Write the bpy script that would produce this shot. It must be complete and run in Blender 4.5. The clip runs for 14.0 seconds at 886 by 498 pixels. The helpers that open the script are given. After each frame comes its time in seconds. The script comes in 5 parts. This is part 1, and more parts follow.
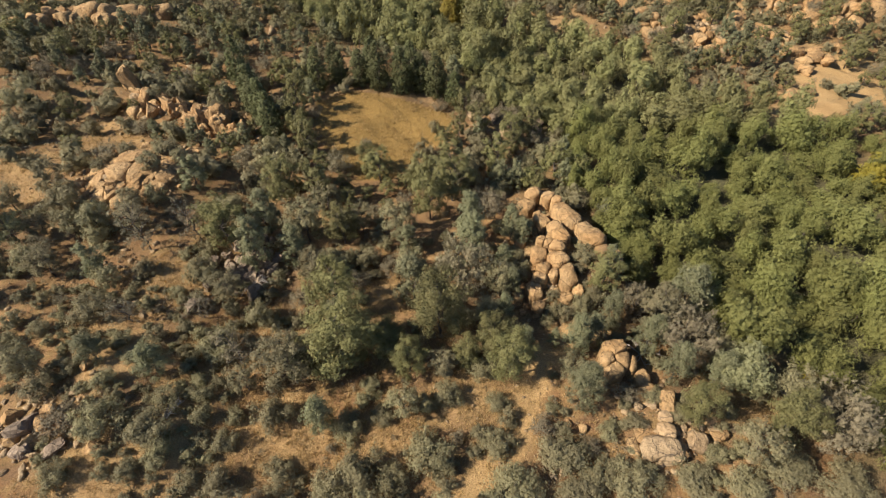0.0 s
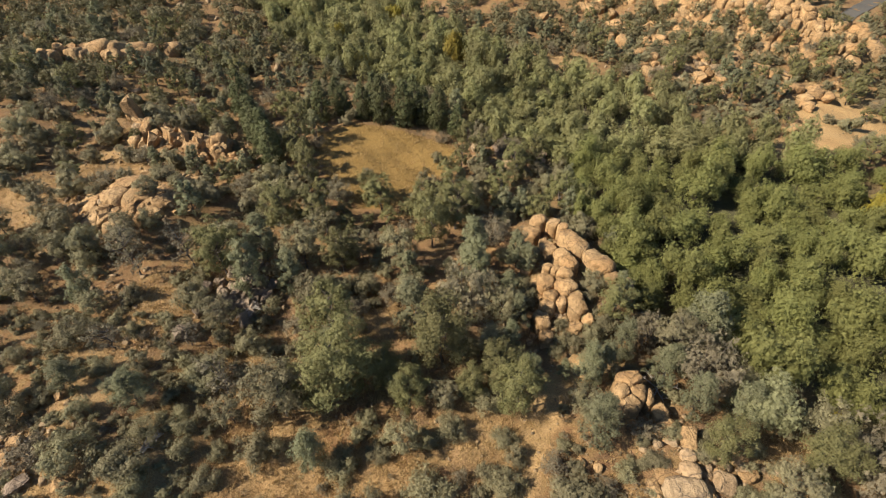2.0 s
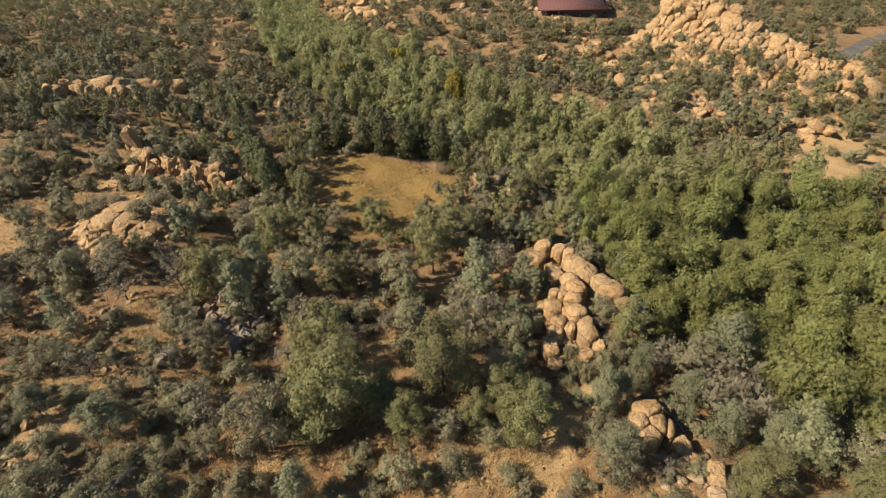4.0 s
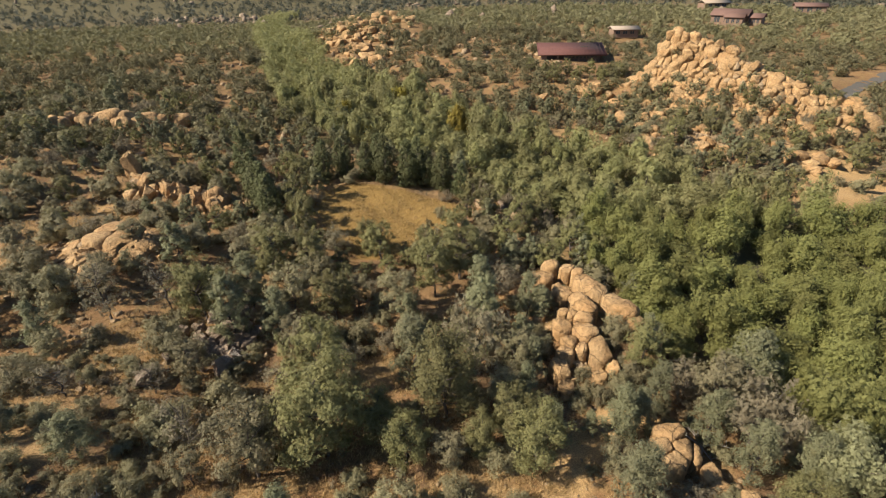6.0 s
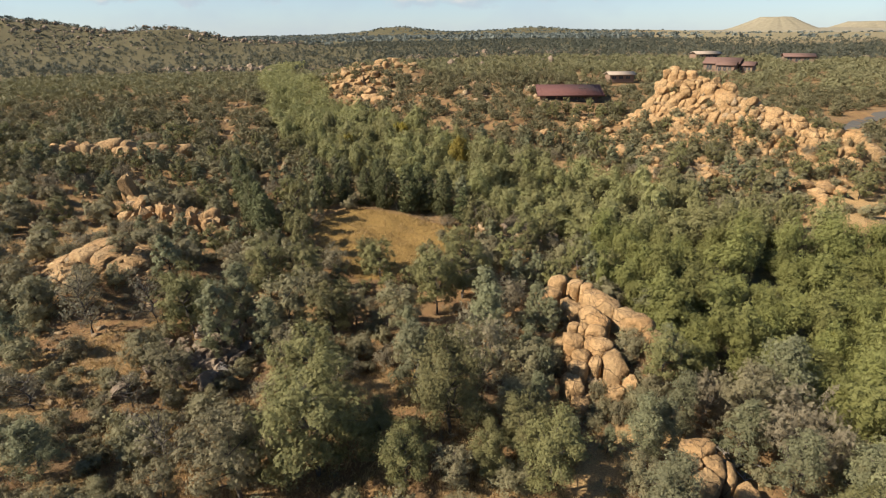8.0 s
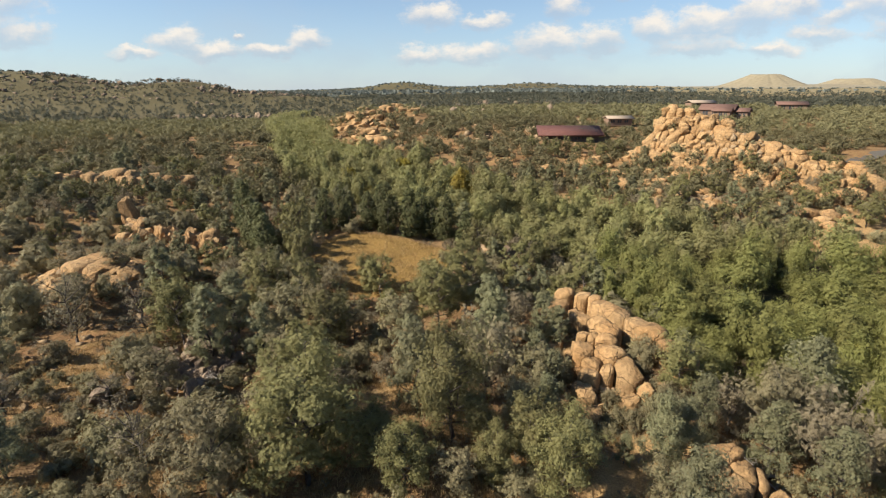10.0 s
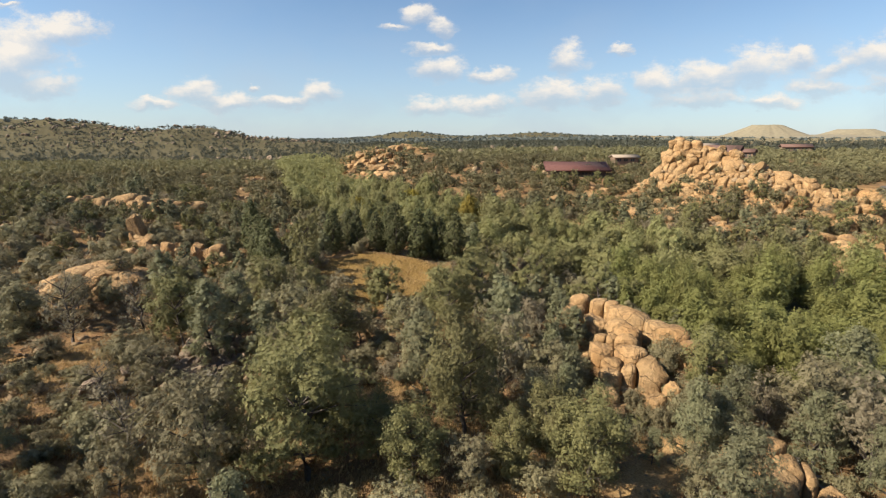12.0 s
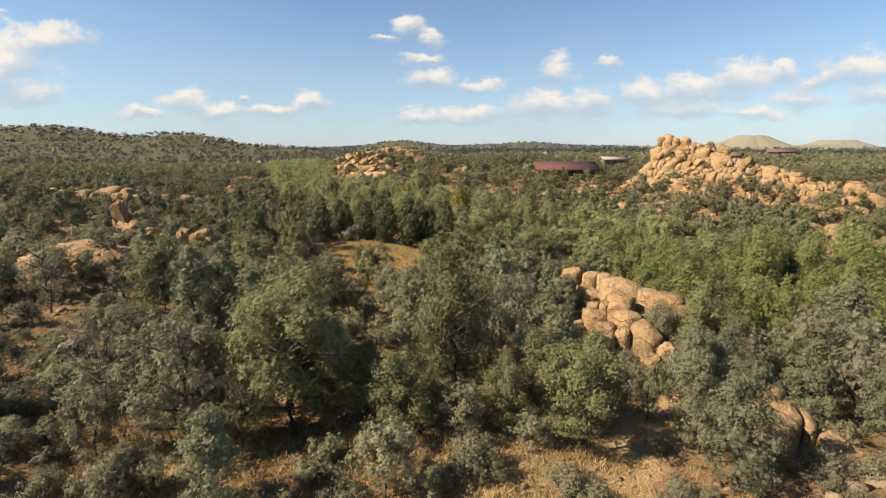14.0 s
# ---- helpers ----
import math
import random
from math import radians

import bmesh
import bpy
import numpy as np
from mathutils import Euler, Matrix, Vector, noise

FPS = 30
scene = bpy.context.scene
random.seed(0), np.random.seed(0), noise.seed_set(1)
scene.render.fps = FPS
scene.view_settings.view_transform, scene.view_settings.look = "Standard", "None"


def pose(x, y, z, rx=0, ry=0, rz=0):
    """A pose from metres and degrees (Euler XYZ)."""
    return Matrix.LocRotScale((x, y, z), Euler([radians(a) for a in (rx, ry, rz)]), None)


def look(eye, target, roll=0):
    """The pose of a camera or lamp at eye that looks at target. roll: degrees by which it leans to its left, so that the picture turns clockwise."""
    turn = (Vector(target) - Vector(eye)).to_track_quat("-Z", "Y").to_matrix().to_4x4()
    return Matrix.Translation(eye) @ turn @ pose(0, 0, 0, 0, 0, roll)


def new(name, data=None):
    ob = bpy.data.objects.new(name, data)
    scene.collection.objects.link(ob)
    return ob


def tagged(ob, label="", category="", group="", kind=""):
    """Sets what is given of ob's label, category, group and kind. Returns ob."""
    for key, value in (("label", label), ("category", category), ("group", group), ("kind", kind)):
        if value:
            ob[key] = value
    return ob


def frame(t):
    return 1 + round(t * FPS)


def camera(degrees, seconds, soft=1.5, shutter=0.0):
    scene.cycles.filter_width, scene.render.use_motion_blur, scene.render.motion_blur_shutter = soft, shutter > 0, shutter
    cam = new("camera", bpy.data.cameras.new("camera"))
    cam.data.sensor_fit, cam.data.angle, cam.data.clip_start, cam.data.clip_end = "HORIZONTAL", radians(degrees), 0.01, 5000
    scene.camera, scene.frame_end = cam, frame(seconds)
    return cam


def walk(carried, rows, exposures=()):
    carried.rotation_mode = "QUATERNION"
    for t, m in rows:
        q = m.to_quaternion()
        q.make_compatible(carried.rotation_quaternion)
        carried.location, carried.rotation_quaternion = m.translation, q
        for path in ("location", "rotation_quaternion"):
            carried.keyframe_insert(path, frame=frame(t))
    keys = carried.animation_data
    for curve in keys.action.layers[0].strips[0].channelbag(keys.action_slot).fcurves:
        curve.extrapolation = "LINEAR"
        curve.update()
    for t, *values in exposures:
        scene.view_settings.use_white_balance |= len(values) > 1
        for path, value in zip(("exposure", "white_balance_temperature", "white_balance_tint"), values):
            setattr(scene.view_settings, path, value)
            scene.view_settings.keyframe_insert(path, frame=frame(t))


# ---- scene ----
cam = camera(84.1, 14.0, soft=1.1)
PATH = [
    (0, (2.492, -2.073, 39.386), (2.406, -0.669, 37.965), -1.9),
    (0.5, (2.422, -1.986, 38.674), (2.336, -0.551, 37.283), -1.7),
    (1, (2.434, -1.918, 37.943), (2.346, -0.453, 36.585), -1.7),
    (1.5, (2.32, -1.878, 37.292), (2.231, -0.382, 35.967), -1.6),
    (2, (2.21, -1.813, 36.565), (2.12, -0.287, 35.276), -1.4),
    (2.5, (2.114, -1.712, 35.805), (2.024, -0.156, 34.552), -1.4),
    (3, (2.065, -1.641, 35.035), (1.975, -0.056, 33.819), -1.3),
    (5.5, (1.766, -1.31, 30.704), (1.67, 0.408, 29.684), -0.9),
    (6, (1.707, -1.271, 29.713), (1.61, 0.471, 28.737), -0.8),
    (6.5, (1.643, -1.208, 28.754), (1.544, 0.556, 27.818), -0.8),
    (7, (1.5, -1.076, 27.734), (1.401, 0.712, 26.842), -0.7),
    (7.5, (1.366, -0.979, 26.661), (1.267, 0.83, 25.813), -0.6),
    (8, (1.313, -0.9, 25.615), (1.216, 0.929, 24.812), -0.5),
    (10.5, (1.108, -0.929, 20.58), (0.995, 0.983, 20.005), -0.2),
    (11, (0.97, -0.874, 19.528), (0.84, 1.049, 18.995), -0.2),
    (11.5, (0.858, -0.858, 18.43), (0.726, 1.078, 17.945), -0.1),
    (12, (0.824, -0.766, 17.352), (0.69, 1.18, 16.915), -0.1),
    (12.5, (0.855, -0.75, 16.25), (0.777, 1.206, 15.843), -0.1),
    (13, (0.795, -0.838, 15.228), (0.748, 1.12, 14.825), -0.0),
    (13.5, (0.771, -0.844, 14.248), (0.714, 1.115, 13.846), 0.0),
    (14, (0.782, -0.846, 13.921), (0.687, 1.111, 13.521), 0.1),
]
walk(cam, [(t, look(eye, target, roll)) for t, eye, target, roll in PATH])

# ---- light ----
SUN_TRAVEL = Vector((0.80, 0.24, -0.68)).normalized()
sun_ob = new("sun", bpy.data.lights.new("sun", "SUN"))
sun_ob.data.energy, sun_ob.data.angle, sun_ob.data.color = 5.0, radians(0.55), (1.0, 0.885, 0.72)
sun_ob.matrix_world = Matrix.Translation((0, 0, 80)) @ SUN_TRAVEL.to_track_quat("-Z", "Y").to_matrix().to_4x4()
scene.view_settings.exposure = 1.16


def build_sky():
    w = bpy.data.worlds.new("sky")
    scene.world = w
    w.use_nodes = True
    nt = w.node_tree
    nt.nodes.clear()
    N, L = nt.nodes.new, nt.links.new
    sky = N("ShaderNodeTexSky")
    sky.sky_type, sky.sun_disc = "NISHITA", False
    sky.sun_elevation = math.asin(-SUN_TRAVEL.z)
    sky.sun_rotation = math.atan2(-SUN_TRAVEL.x, -SUN_TRAVEL.y)
    sky.altitude, sky.air_density, sky.dust_density, sky.ozone_density = 1500, 1.0, 0.6, 1.6
    tc = N("ShaderNodeTexCoord")
    xyz = N("ShaderNodeSeparateXYZ")
    L(tc.outputs["Generated"], xyz.inputs[0])

    def m(op, a, b=None, c=None):
        n = N("ShaderNodeMath")
        n.operation = op
        for i, v in enumerate((a, b, c)):
            if v is None:
                continue
            if isinstance(v, (int, float)):
                n.inputs[i].default_value = v
            else:
                L(v, n.inputs[i])
        return n.outputs[0]

    ahead = m("MAXIMUM", xyz.outputs[1], 0.02)
    u = m("ADD", m("DIVIDE", xyz.outputs[0], ahead), 0.035)
    v = m("DIVIDE", xyz.outputs[2], ahead)
    co = N("ShaderNodeCombineXYZ")
    L(u, co.inputs[0])
    L(m("MULTIPLY", v, 1.7), co.inputs[1])

    def cloud_noise(scale, detail, rough, off):
        n = N("ShaderNodeTexNoise")
        n.inputs["Scale"].default_value, n.inputs["Detail"].default_value = scale, detail
        n.inputs["Roughness"].default_value = rough
        add = N("ShaderNodeVectorMath")
        add.operation = "ADD"
        add.inputs[1].default_value = off
        L(co.outputs[0], add.inputs[0])
        L(add.outputs[0], n.inputs["Vector"])
        return n.outputs["Fac"]

    fluff = cloud_noise(14.0, 8.0, 0.68, (0, 0, 0))
    fine = cloud_noise(30.0, 5.0, 0.6, (3, 1, 0))
    rough = m("ADD", m("MULTIPLY", m("SUBTRACT", fluff, 0.5), 2.1), m("MULTIPLY", m("SUBTRACT", fine, 0.5), 1.0))
    u0, v0 = u, v
    u = m("ADD", u, m("MULTIPLY", m("SUBTRACT", cloud_noise(11.0, 6.0, 0.62, (9, 4, 0)), 0.5), 0.075))
    v = m("ADD", v, m("MULTIPLY", m("SUBTRACT", cloud_noise(13.0, 6.0, 0.62, (2, 8, 0)), 0.5), 0.055))
    total = None
    lit = None
    for cu, cv, ru, rv in CLOUDS:
        du = m("DIVIDE", m("SUBTRACT", u, cu), ru)
        low = m("LESS_THAN", v, cv)
        dv = m("DIVIDE", m("SUBTRACT", v, cv), m("SUBTRACT", rv, m("MULTIPLY", low, rv * 0.15)))
        d = m("ADD", m("MULTIPLY", du, du), m("MULTIPLY", dv, dv))
        f = m("SUBTRACT", 1.0, m("POWER", d, 0.5))
        if total is None:
            total, lit = f, m("MULTIPLY", m("MAXIMUM", f, 0.0), dv)
        else:
            total = m("MAXIMUM", total, f)
            lit = m("ADD", lit, m("MULTIPLY", m("MAXIMUM", f, 0.0), dv))
    dens = m("ADD", total, m("MULTIPLY", rough, 0.6))
    mask = N("ShaderNodeMapRange")
    mask.interpolation_type = "SMOOTHSTEP"
    mask.inputs["From Min"].default_value, mask.inputs["From Max"].default_value = 0.06, 0.62
    L(dens, mask.inputs["Value"])
    # thin veil of haze that thickens towards the horizon
    u, v = u0, v0
    veil = m("MULTIPLY", m("POWER", m("SUBTRACT", 1.0, m("MINIMUM", m("MULTIPLY", m("ABSOLUTE", xyz.outputs[2]), 3.4), 1.0)), 1.4), 0.68)
    wisps = m("MULTIPLY", m("MAXIMUM", m("SUBTRACT", cloud_noise(3.0, 4.0, 0.6, (7, 2, 0)), 0.45), 0.0), 0.9)
    haze = m("MINIMUM", m("ADD", veil, m("MULTIPLY", wisps, m("SUBTRACT", 1.0, m("MINIMUM", m("MULTIPLY", m("ABSOLUTE", v), 2.2), 1.0)))), 0.85)
    gain = N("ShaderNodeMix")
    gain.data_type, gain.blend_type = "RGBA", "MULTIPLY"
    gain.inputs[0].default_value = 1.0
    L(sky.outputs[0], gain.inputs[6])
    gain.inputs[7].default_value = (SKY_GAIN * 0.91, SKY_GAIN * 1.0, SKY_GAIN * 1.02, 1)
    hz = N("ShaderNodeMix")
    hz.data_type = "RGBA"
    L(haze, hz.inputs[0])
    L(gain.outputs[2], hz.inputs[6])
    hz.inputs[7].default_value = (0.222, 0.255, 0.300, 1)
    shade = N("ShaderNodeMix")
    shade.data_type = "RGBA"
    tone = N("ShaderNodeMapRange")
    tone.inputs["From Min"].default_value, tone.inputs["From Max"].default_value = -0.20, 0.22
    L(m("ADD", lit, m("MULTIPLY", m("SUBTRACT", fluff, 0.5), 0.5)), tone.inputs["Value"])
    L(tone.outputs[0], shade.inputs[0])
    shade.inputs[6].default_value = (0.225, 0.250, 0.288, 1)
    shade.inputs[7].default_value = (0.430, 0.400, 0.36, 1)
    mixc = N("ShaderNodeMix")
    mixc.data_type = "RGBA"
    L(m("MULTIPLY", mask.outputs[0], m("MULTIPLY_ADD", tone.outputs[0], 0.5, 0.45)), mixc.inputs[0])
    L(hz.outputs[2], mixc.inputs[6])
    L(shade.outputs[2], mixc.inputs[7])
    bg = N("ShaderNodeBackground")
    bg.inputs["Strength"].default_value = 1.0
    L(mixc.outputs[2], bg.inputs["Color"])
    out = N("ShaderNodeOutputWorld")
    L(bg.outputs[0], out.inputs["Surface"])


SKY_GAIN = 0.064
# clouds: sideways and upward slope from the eye, half width, half height
CLOUDS = [
    (-0.80, 0.212, 0.130, 0.046), (-0.89, 0.175, 0.130, 0.088), (-0.93, 0.13, 0.091, 0.068), (-0.85, 0.103, 0.091, 0.041), (-0.90, 0.26, 0.046, 0.009),
    (-0.536, 0.092, 0.078, 0.036), (-0.47, 0.072, 0.104, 0.027), (-0.403, 0.101, 0.019, 0.016), (-0.277, 0.085, 0.055, 0.035), (-0.35, 0.070, 0.078, 0.022), (-0.63, 0.068, 0.078, 0.019),
    (-0.078, 0.228, 0.055, 0.027), (-0.035, 0.205, 0.034, 0.027), (-0.125, 0.207, 0.046, 0.012), (-0.057, 0.170, 0.065, 0.019),
    (-0.041, 0.128, 0.065, 0.035), (0.055, 0.120, 0.062, 0.022), (0.201, 0.140, 0.047, 0.049), (0.299, 0.165, 0.029, 0.014),
    (0.18, 0.080, 0.085, 0.041), (0.28, 0.085, 0.065, 0.041), (0.372, 0.102, 0.058, 0.049), (0.46, 0.105, 0.091, 0.049), (0.545, 0.125, 0.081, 0.062),
    (0.05, 0.063, 0.104, 0.030), (-0.06, 0.060, 0.078, 0.030), (0.624, 0.143, 0.042, 0.030), (0.765, 0.142, 0.098, 0.054), (0.685, 0.120, 0.072, 0.027),
    (0.667, 0.092, 0.068, 0.030), (0.80, 0.095, 0.104, 0.027), (0.46, 0.070, 0.130, 0.024), (0.58, 0.065, 0.078, 0.019),
]
build_sky()

# ---- materials ----


def node_material(name):
    mat = bpy.data.materials.new(name)
    mat.use_nodes = True
    nt = mat.node_tree
    nt.nodes.clear()
    return mat, nt, nt.nodes.new, nt.links.new


def noise_node(N, L, coord, scale, detail=4.0, rough=0.55):
    n = N("ShaderNodeTexNoise")
    n.inputs["Scale"].default_value, n.inputs["Detail"].default_value, n.inputs["Roughness"].default_value = scale, detail, rough
    L(coord, n.inputs["Vector"])
    return n.outputs["Fac"]


def ramp(N, L, fac, stops):
    r = N("ShaderNodeValToRGB")
    el = r.color_ramp.elements
    while len(el) < len(stops):
        el.new(0.5)
    for e, (p, c) in zip(el, stops):
        e.position, e.color = p, (*c, 1)
    L(fac, r.inputs[0])
    return r.outputs[0]


def mix(N, L, fac, a, b, blend="MIX"):
    n = N("ShaderNodeMix")
    n.data_type, n.blend_type = "RGBA", blend
    for s, v in ((0, fac), (6, a), (7, b)):
        if isinstance(v, (int, float)):
            n.inputs[s].default_value = v
        elif isinstance(v, tuple):
            n.inputs[s].default_value = (*v, 1)
        else:
            L(v, n.inputs[s])
    return n.outputs[2]


def foliage(name, low, high, through_leaf=0.29, patch=0.06, dry=(0.16, 0.12, 0.06), leaflets=21.0):
    """Leaves: hue by plant, by leaf and by patches of ground, some light passing through."""
    mat, nt, N, L = node_material(name)
    geo, info = N("ShaderNodeNewGeometry"), N("ShaderNodeObjectInfo")
    big = noise_node(N, L, geo.outputs["Position"], patch, 3)
    mid = noise_node(N, L, geo.outputs["Position"], 0.9, 3)
    base = mix(N, L, big, low, high)
    isle = N("ShaderNodeMapRange")
    isle.inputs["To Min"].default_value, isle.inputs["To Max"].default_value = 0.86, 1.14
    L(geo.outputs["Random Per Island"], isle.inputs["Value"])
    plant = N("ShaderNodeMapRange")
    plant.inputs["To Min"].default_value, plant.inputs["To Max"].default_value = 0.84, 1.13
    L(info.outputs["Random"], plant.inputs["Value"])
    scale = N("ShaderNodeMath")
    scale.operation = "MULTIPLY"
    L(isle.outputs[0], scale.inputs[0])
    L(plant.outputs[0], scale.inputs[1])
    hsv = N("ShaderNodeHueSaturation")
    hue = N("ShaderNodeMapRange")
    hue.inputs["To Min"].default_value, hue.inputs["To Max"].default_value = 0.490, 0.507
    L(info.outputs["Random"], hue.inputs["Value"])
    L(hue.outputs[0], hsv.inputs["Hue"])
    L(scale.outputs[0], hsv.inputs["Value"])
    dryf = N("ShaderNodeMapRange")
    dryf.inputs["From Min"].default_value, dryf.inputs["From Max"].default_value = 0.62, 0.8
    dryf.inputs["To Max"].default_value = 0.55
    L(mid, dryf.inputs["Value"])
    L(mix(N, L, dryf.outputs[0], base, dry), hsv.inputs["Color"])
    if leaflets:
        vor = N("ShaderNodeTexVoronoi")
        vor.inputs["Scale"].default_value = leaflets
        L(geo.outputs["Position"], vor.inputs["Vector"])
        sepv = N("ShaderNodeSeparateColor")
        L(vor.outputs["Color"], sepv.inputs[0])
        leaf = mix(N, L, 1.0, hsv.outputs[0], ramp(N, L, sepv.outputs[0], [(0.0, (0.88, 0.88, 0.87)), (1.0, (1.13, 1.13, 1.12))]), "MULTIPLY")
    else:
        leaf = hsv.outputs[0]
    bs = N("ShaderNodeBsdfPrincipled")
    bs.inputs["Roughness"].default_value = 0.7
    bs.inputs["Specular IOR Level"].default_value = 0.25
    L(leaf, bs.inputs["Base Color"])
    tr = N("ShaderNodeBsdfTranslucent")
    L(leaf, tr.inputs["Color"])
    if leaflets:
        # every leaflet is turned a little its own way
        tilt = N("ShaderNodeVectorMath")
        tilt.operation = "MULTIPLY_ADD"
        L(vor.outputs["Color"], tilt.inputs[0])
        tilt.inputs[1].default_value, tilt.inputs[2].default_value = (0.8, 0.8, 0.8), (-0.4, -0.4, -0.4)
        turned = N("ShaderNodeVectorMath")
        L(geo.outputs["Normal"], turned.inputs[0])
        L(tilt.outputs[0], turned.inputs[1])
        even = N("ShaderNodeVectorMath")
        even.operation = "NORMALIZE"
        L(turned.outputs[0], even.inputs[0])
        L(even.outputs[0], bs.inputs["Normal"])
    ms = N("ShaderNodeMixShader")
    ms.inputs[0].default_value = through_leaf
    L(bs.outputs[0], ms.inputs[1])
    L(tr.outputs[0], ms.inputs[2])
    surface = ms.outputs[0]
    if leaflets:
        gap = N("ShaderNodeMath")
        gap.operation = "GREATER_THAN"
        L(vor.outputs["Distance"], gap.inputs[0])
        gap.inputs[1].default_value = 0.53
        cut = N("ShaderNodeMixShader")
        L(gap.outputs[0], cut.inputs[0])
        L(surface, cut.inputs[1])
        L(N("ShaderNodeBsdfTransparent").outputs[0], cut.inputs[2])
        surface = cut.outputs[0]
    out = N("ShaderNodeOutputMaterial")
    L(surface, out.inputs["Surface"])
    return mat


def rock_material(name, warm, pale, varnish, grain=6.0):
    """Weathered granite: warm feldspar, pale faces, dark varnish in streaks, fine joints."""
    mat, nt, N, L = node_material(name)
    geo, info = N("ShaderNodeNewGeometry"), N("ShaderNodeObjectInfo")
    pos = geo.outputs["Position"]
    big = noise_node(N, L, pos, 0.35, 4)
    mid = noise_node(N, L, pos, 2.2, 6, 0.65)
    fine = noise_node(N, L, pos, 22.0, 3, 0.7)
    col = ramp(N, L, big, [(0.3, warm), (0.62, pale)])
    st = N("ShaderNodeMapping")
    st.inputs["Scale"].default_value = (2.4, 2.4, 0.35)
    L(pos, st.inputs["Vector"])
    streak = noise_node(N, L, st.outputs[0], 1.3, 5, 0.6)
    sf = ramp(N, L, streak, [(0.54, (0, 0, 0)), (0.72, (1, 1, 1))])
    col = mix(N, L, sf, col, mix(N, L, 0.55, col, varnish))
    mm = ramp(N, L, mid, [(0.3, (0.70, 0.68, 0.66)), (0.7, (1.17, 1.15, 1.13))])
    col = mix(N, L, 1.0, col, mm, "MULTIPLY")
    ff = ramp(N, L, fine, [(0.35, (0.82, 0.82, 0.82)), (0.65, (1.12, 1.12, 1.12))])
    col = mix(N, L, 1.0, col, ff, "MULTIPLY")
    # joints: thin dark cracks that wander through the rock
    warp = N("ShaderNodeVectorMath")
    warp.operation = "MULTIPLY_ADD"
    wn = N("ShaderNodeTexNoise")
    wn.inputs["Scale"].default_value, wn.inputs["Detail"].default_value = 0.9, 3.0
    L(pos, wn.inputs["Vector"])
    L(wn.outputs["Color"], warp.inputs[0])
    warp.inputs[1].default_value = (1.1, 1.1, 1.1)
    L(pos, warp.inputs[2])
    cell = N("ShaderNodeTexVoronoi")
    cell.feature = "DISTANCE_TO_EDGE"
    cell.inputs["Scale"].default_value = 0.5
    L(warp.outputs[0], cell.inputs["Vector"])
    joint = N("ShaderNodeMapRange")
    joint.inputs["From Min"].default_value, joint.inputs["From Max"].default_value = 0.002, 0.022
    L(cell.outputs["Distance"], joint.inputs["Value"])
    col = mix(N, L, joint.outputs[0], mix(N, L, mix(N, L, 1.0, big, (1.1, 1.1, 1.1), "MULTIPLY"), col, varnish), col)
    hsv = N("ShaderNodeHueSaturation")
    val = N("ShaderNodeMapRange")
    val.inputs["To Min"].default_value, val.inputs["To Max"].default_value = 0.84, 1.12
    L(info.outputs["Random"], val.inputs["Value"])
    L(val.outputs[0], hsv.inputs["Value"])
    L(col, hsv.inputs["Color"])
    bump = N("ShaderNodeBump")
    bump.inputs["Strength"].default_value, bump.inputs["Distance"].default_value = 1.0, 0.34
    h = N("ShaderNodeMath")
    h.operation = "MULTIPLY_ADD"
    L(streak, h.inputs[0])
    h.inputs[1].default_value = 0.35
    L(mid, h.inputs[2])
    split = N("ShaderNodeMath")
    split.operation = "MULTIPLY_ADD"
    L(joint.outputs[0], split.inputs[0])
    split.inputs[1].default_value = 0.22
    L(h.outputs[0], split.inputs[2])
    L(split.outputs[0], bump.inputs["Height"])
    bs = N("ShaderNodeBsdfPrincipled")
    bs.inputs["Roughness"].default_value = 0.9
    bs.inputs["Specular IOR Level"].default_value = 0.2
    L(hsv.outputs[0], bs.inputs["Base Color"])
    L(bump.outputs[0], bs.inputs["Normal"])
    out = N("ShaderNodeOutputMaterial")
    L(bs.outputs[0], out.inputs["Surface"])
    return mat


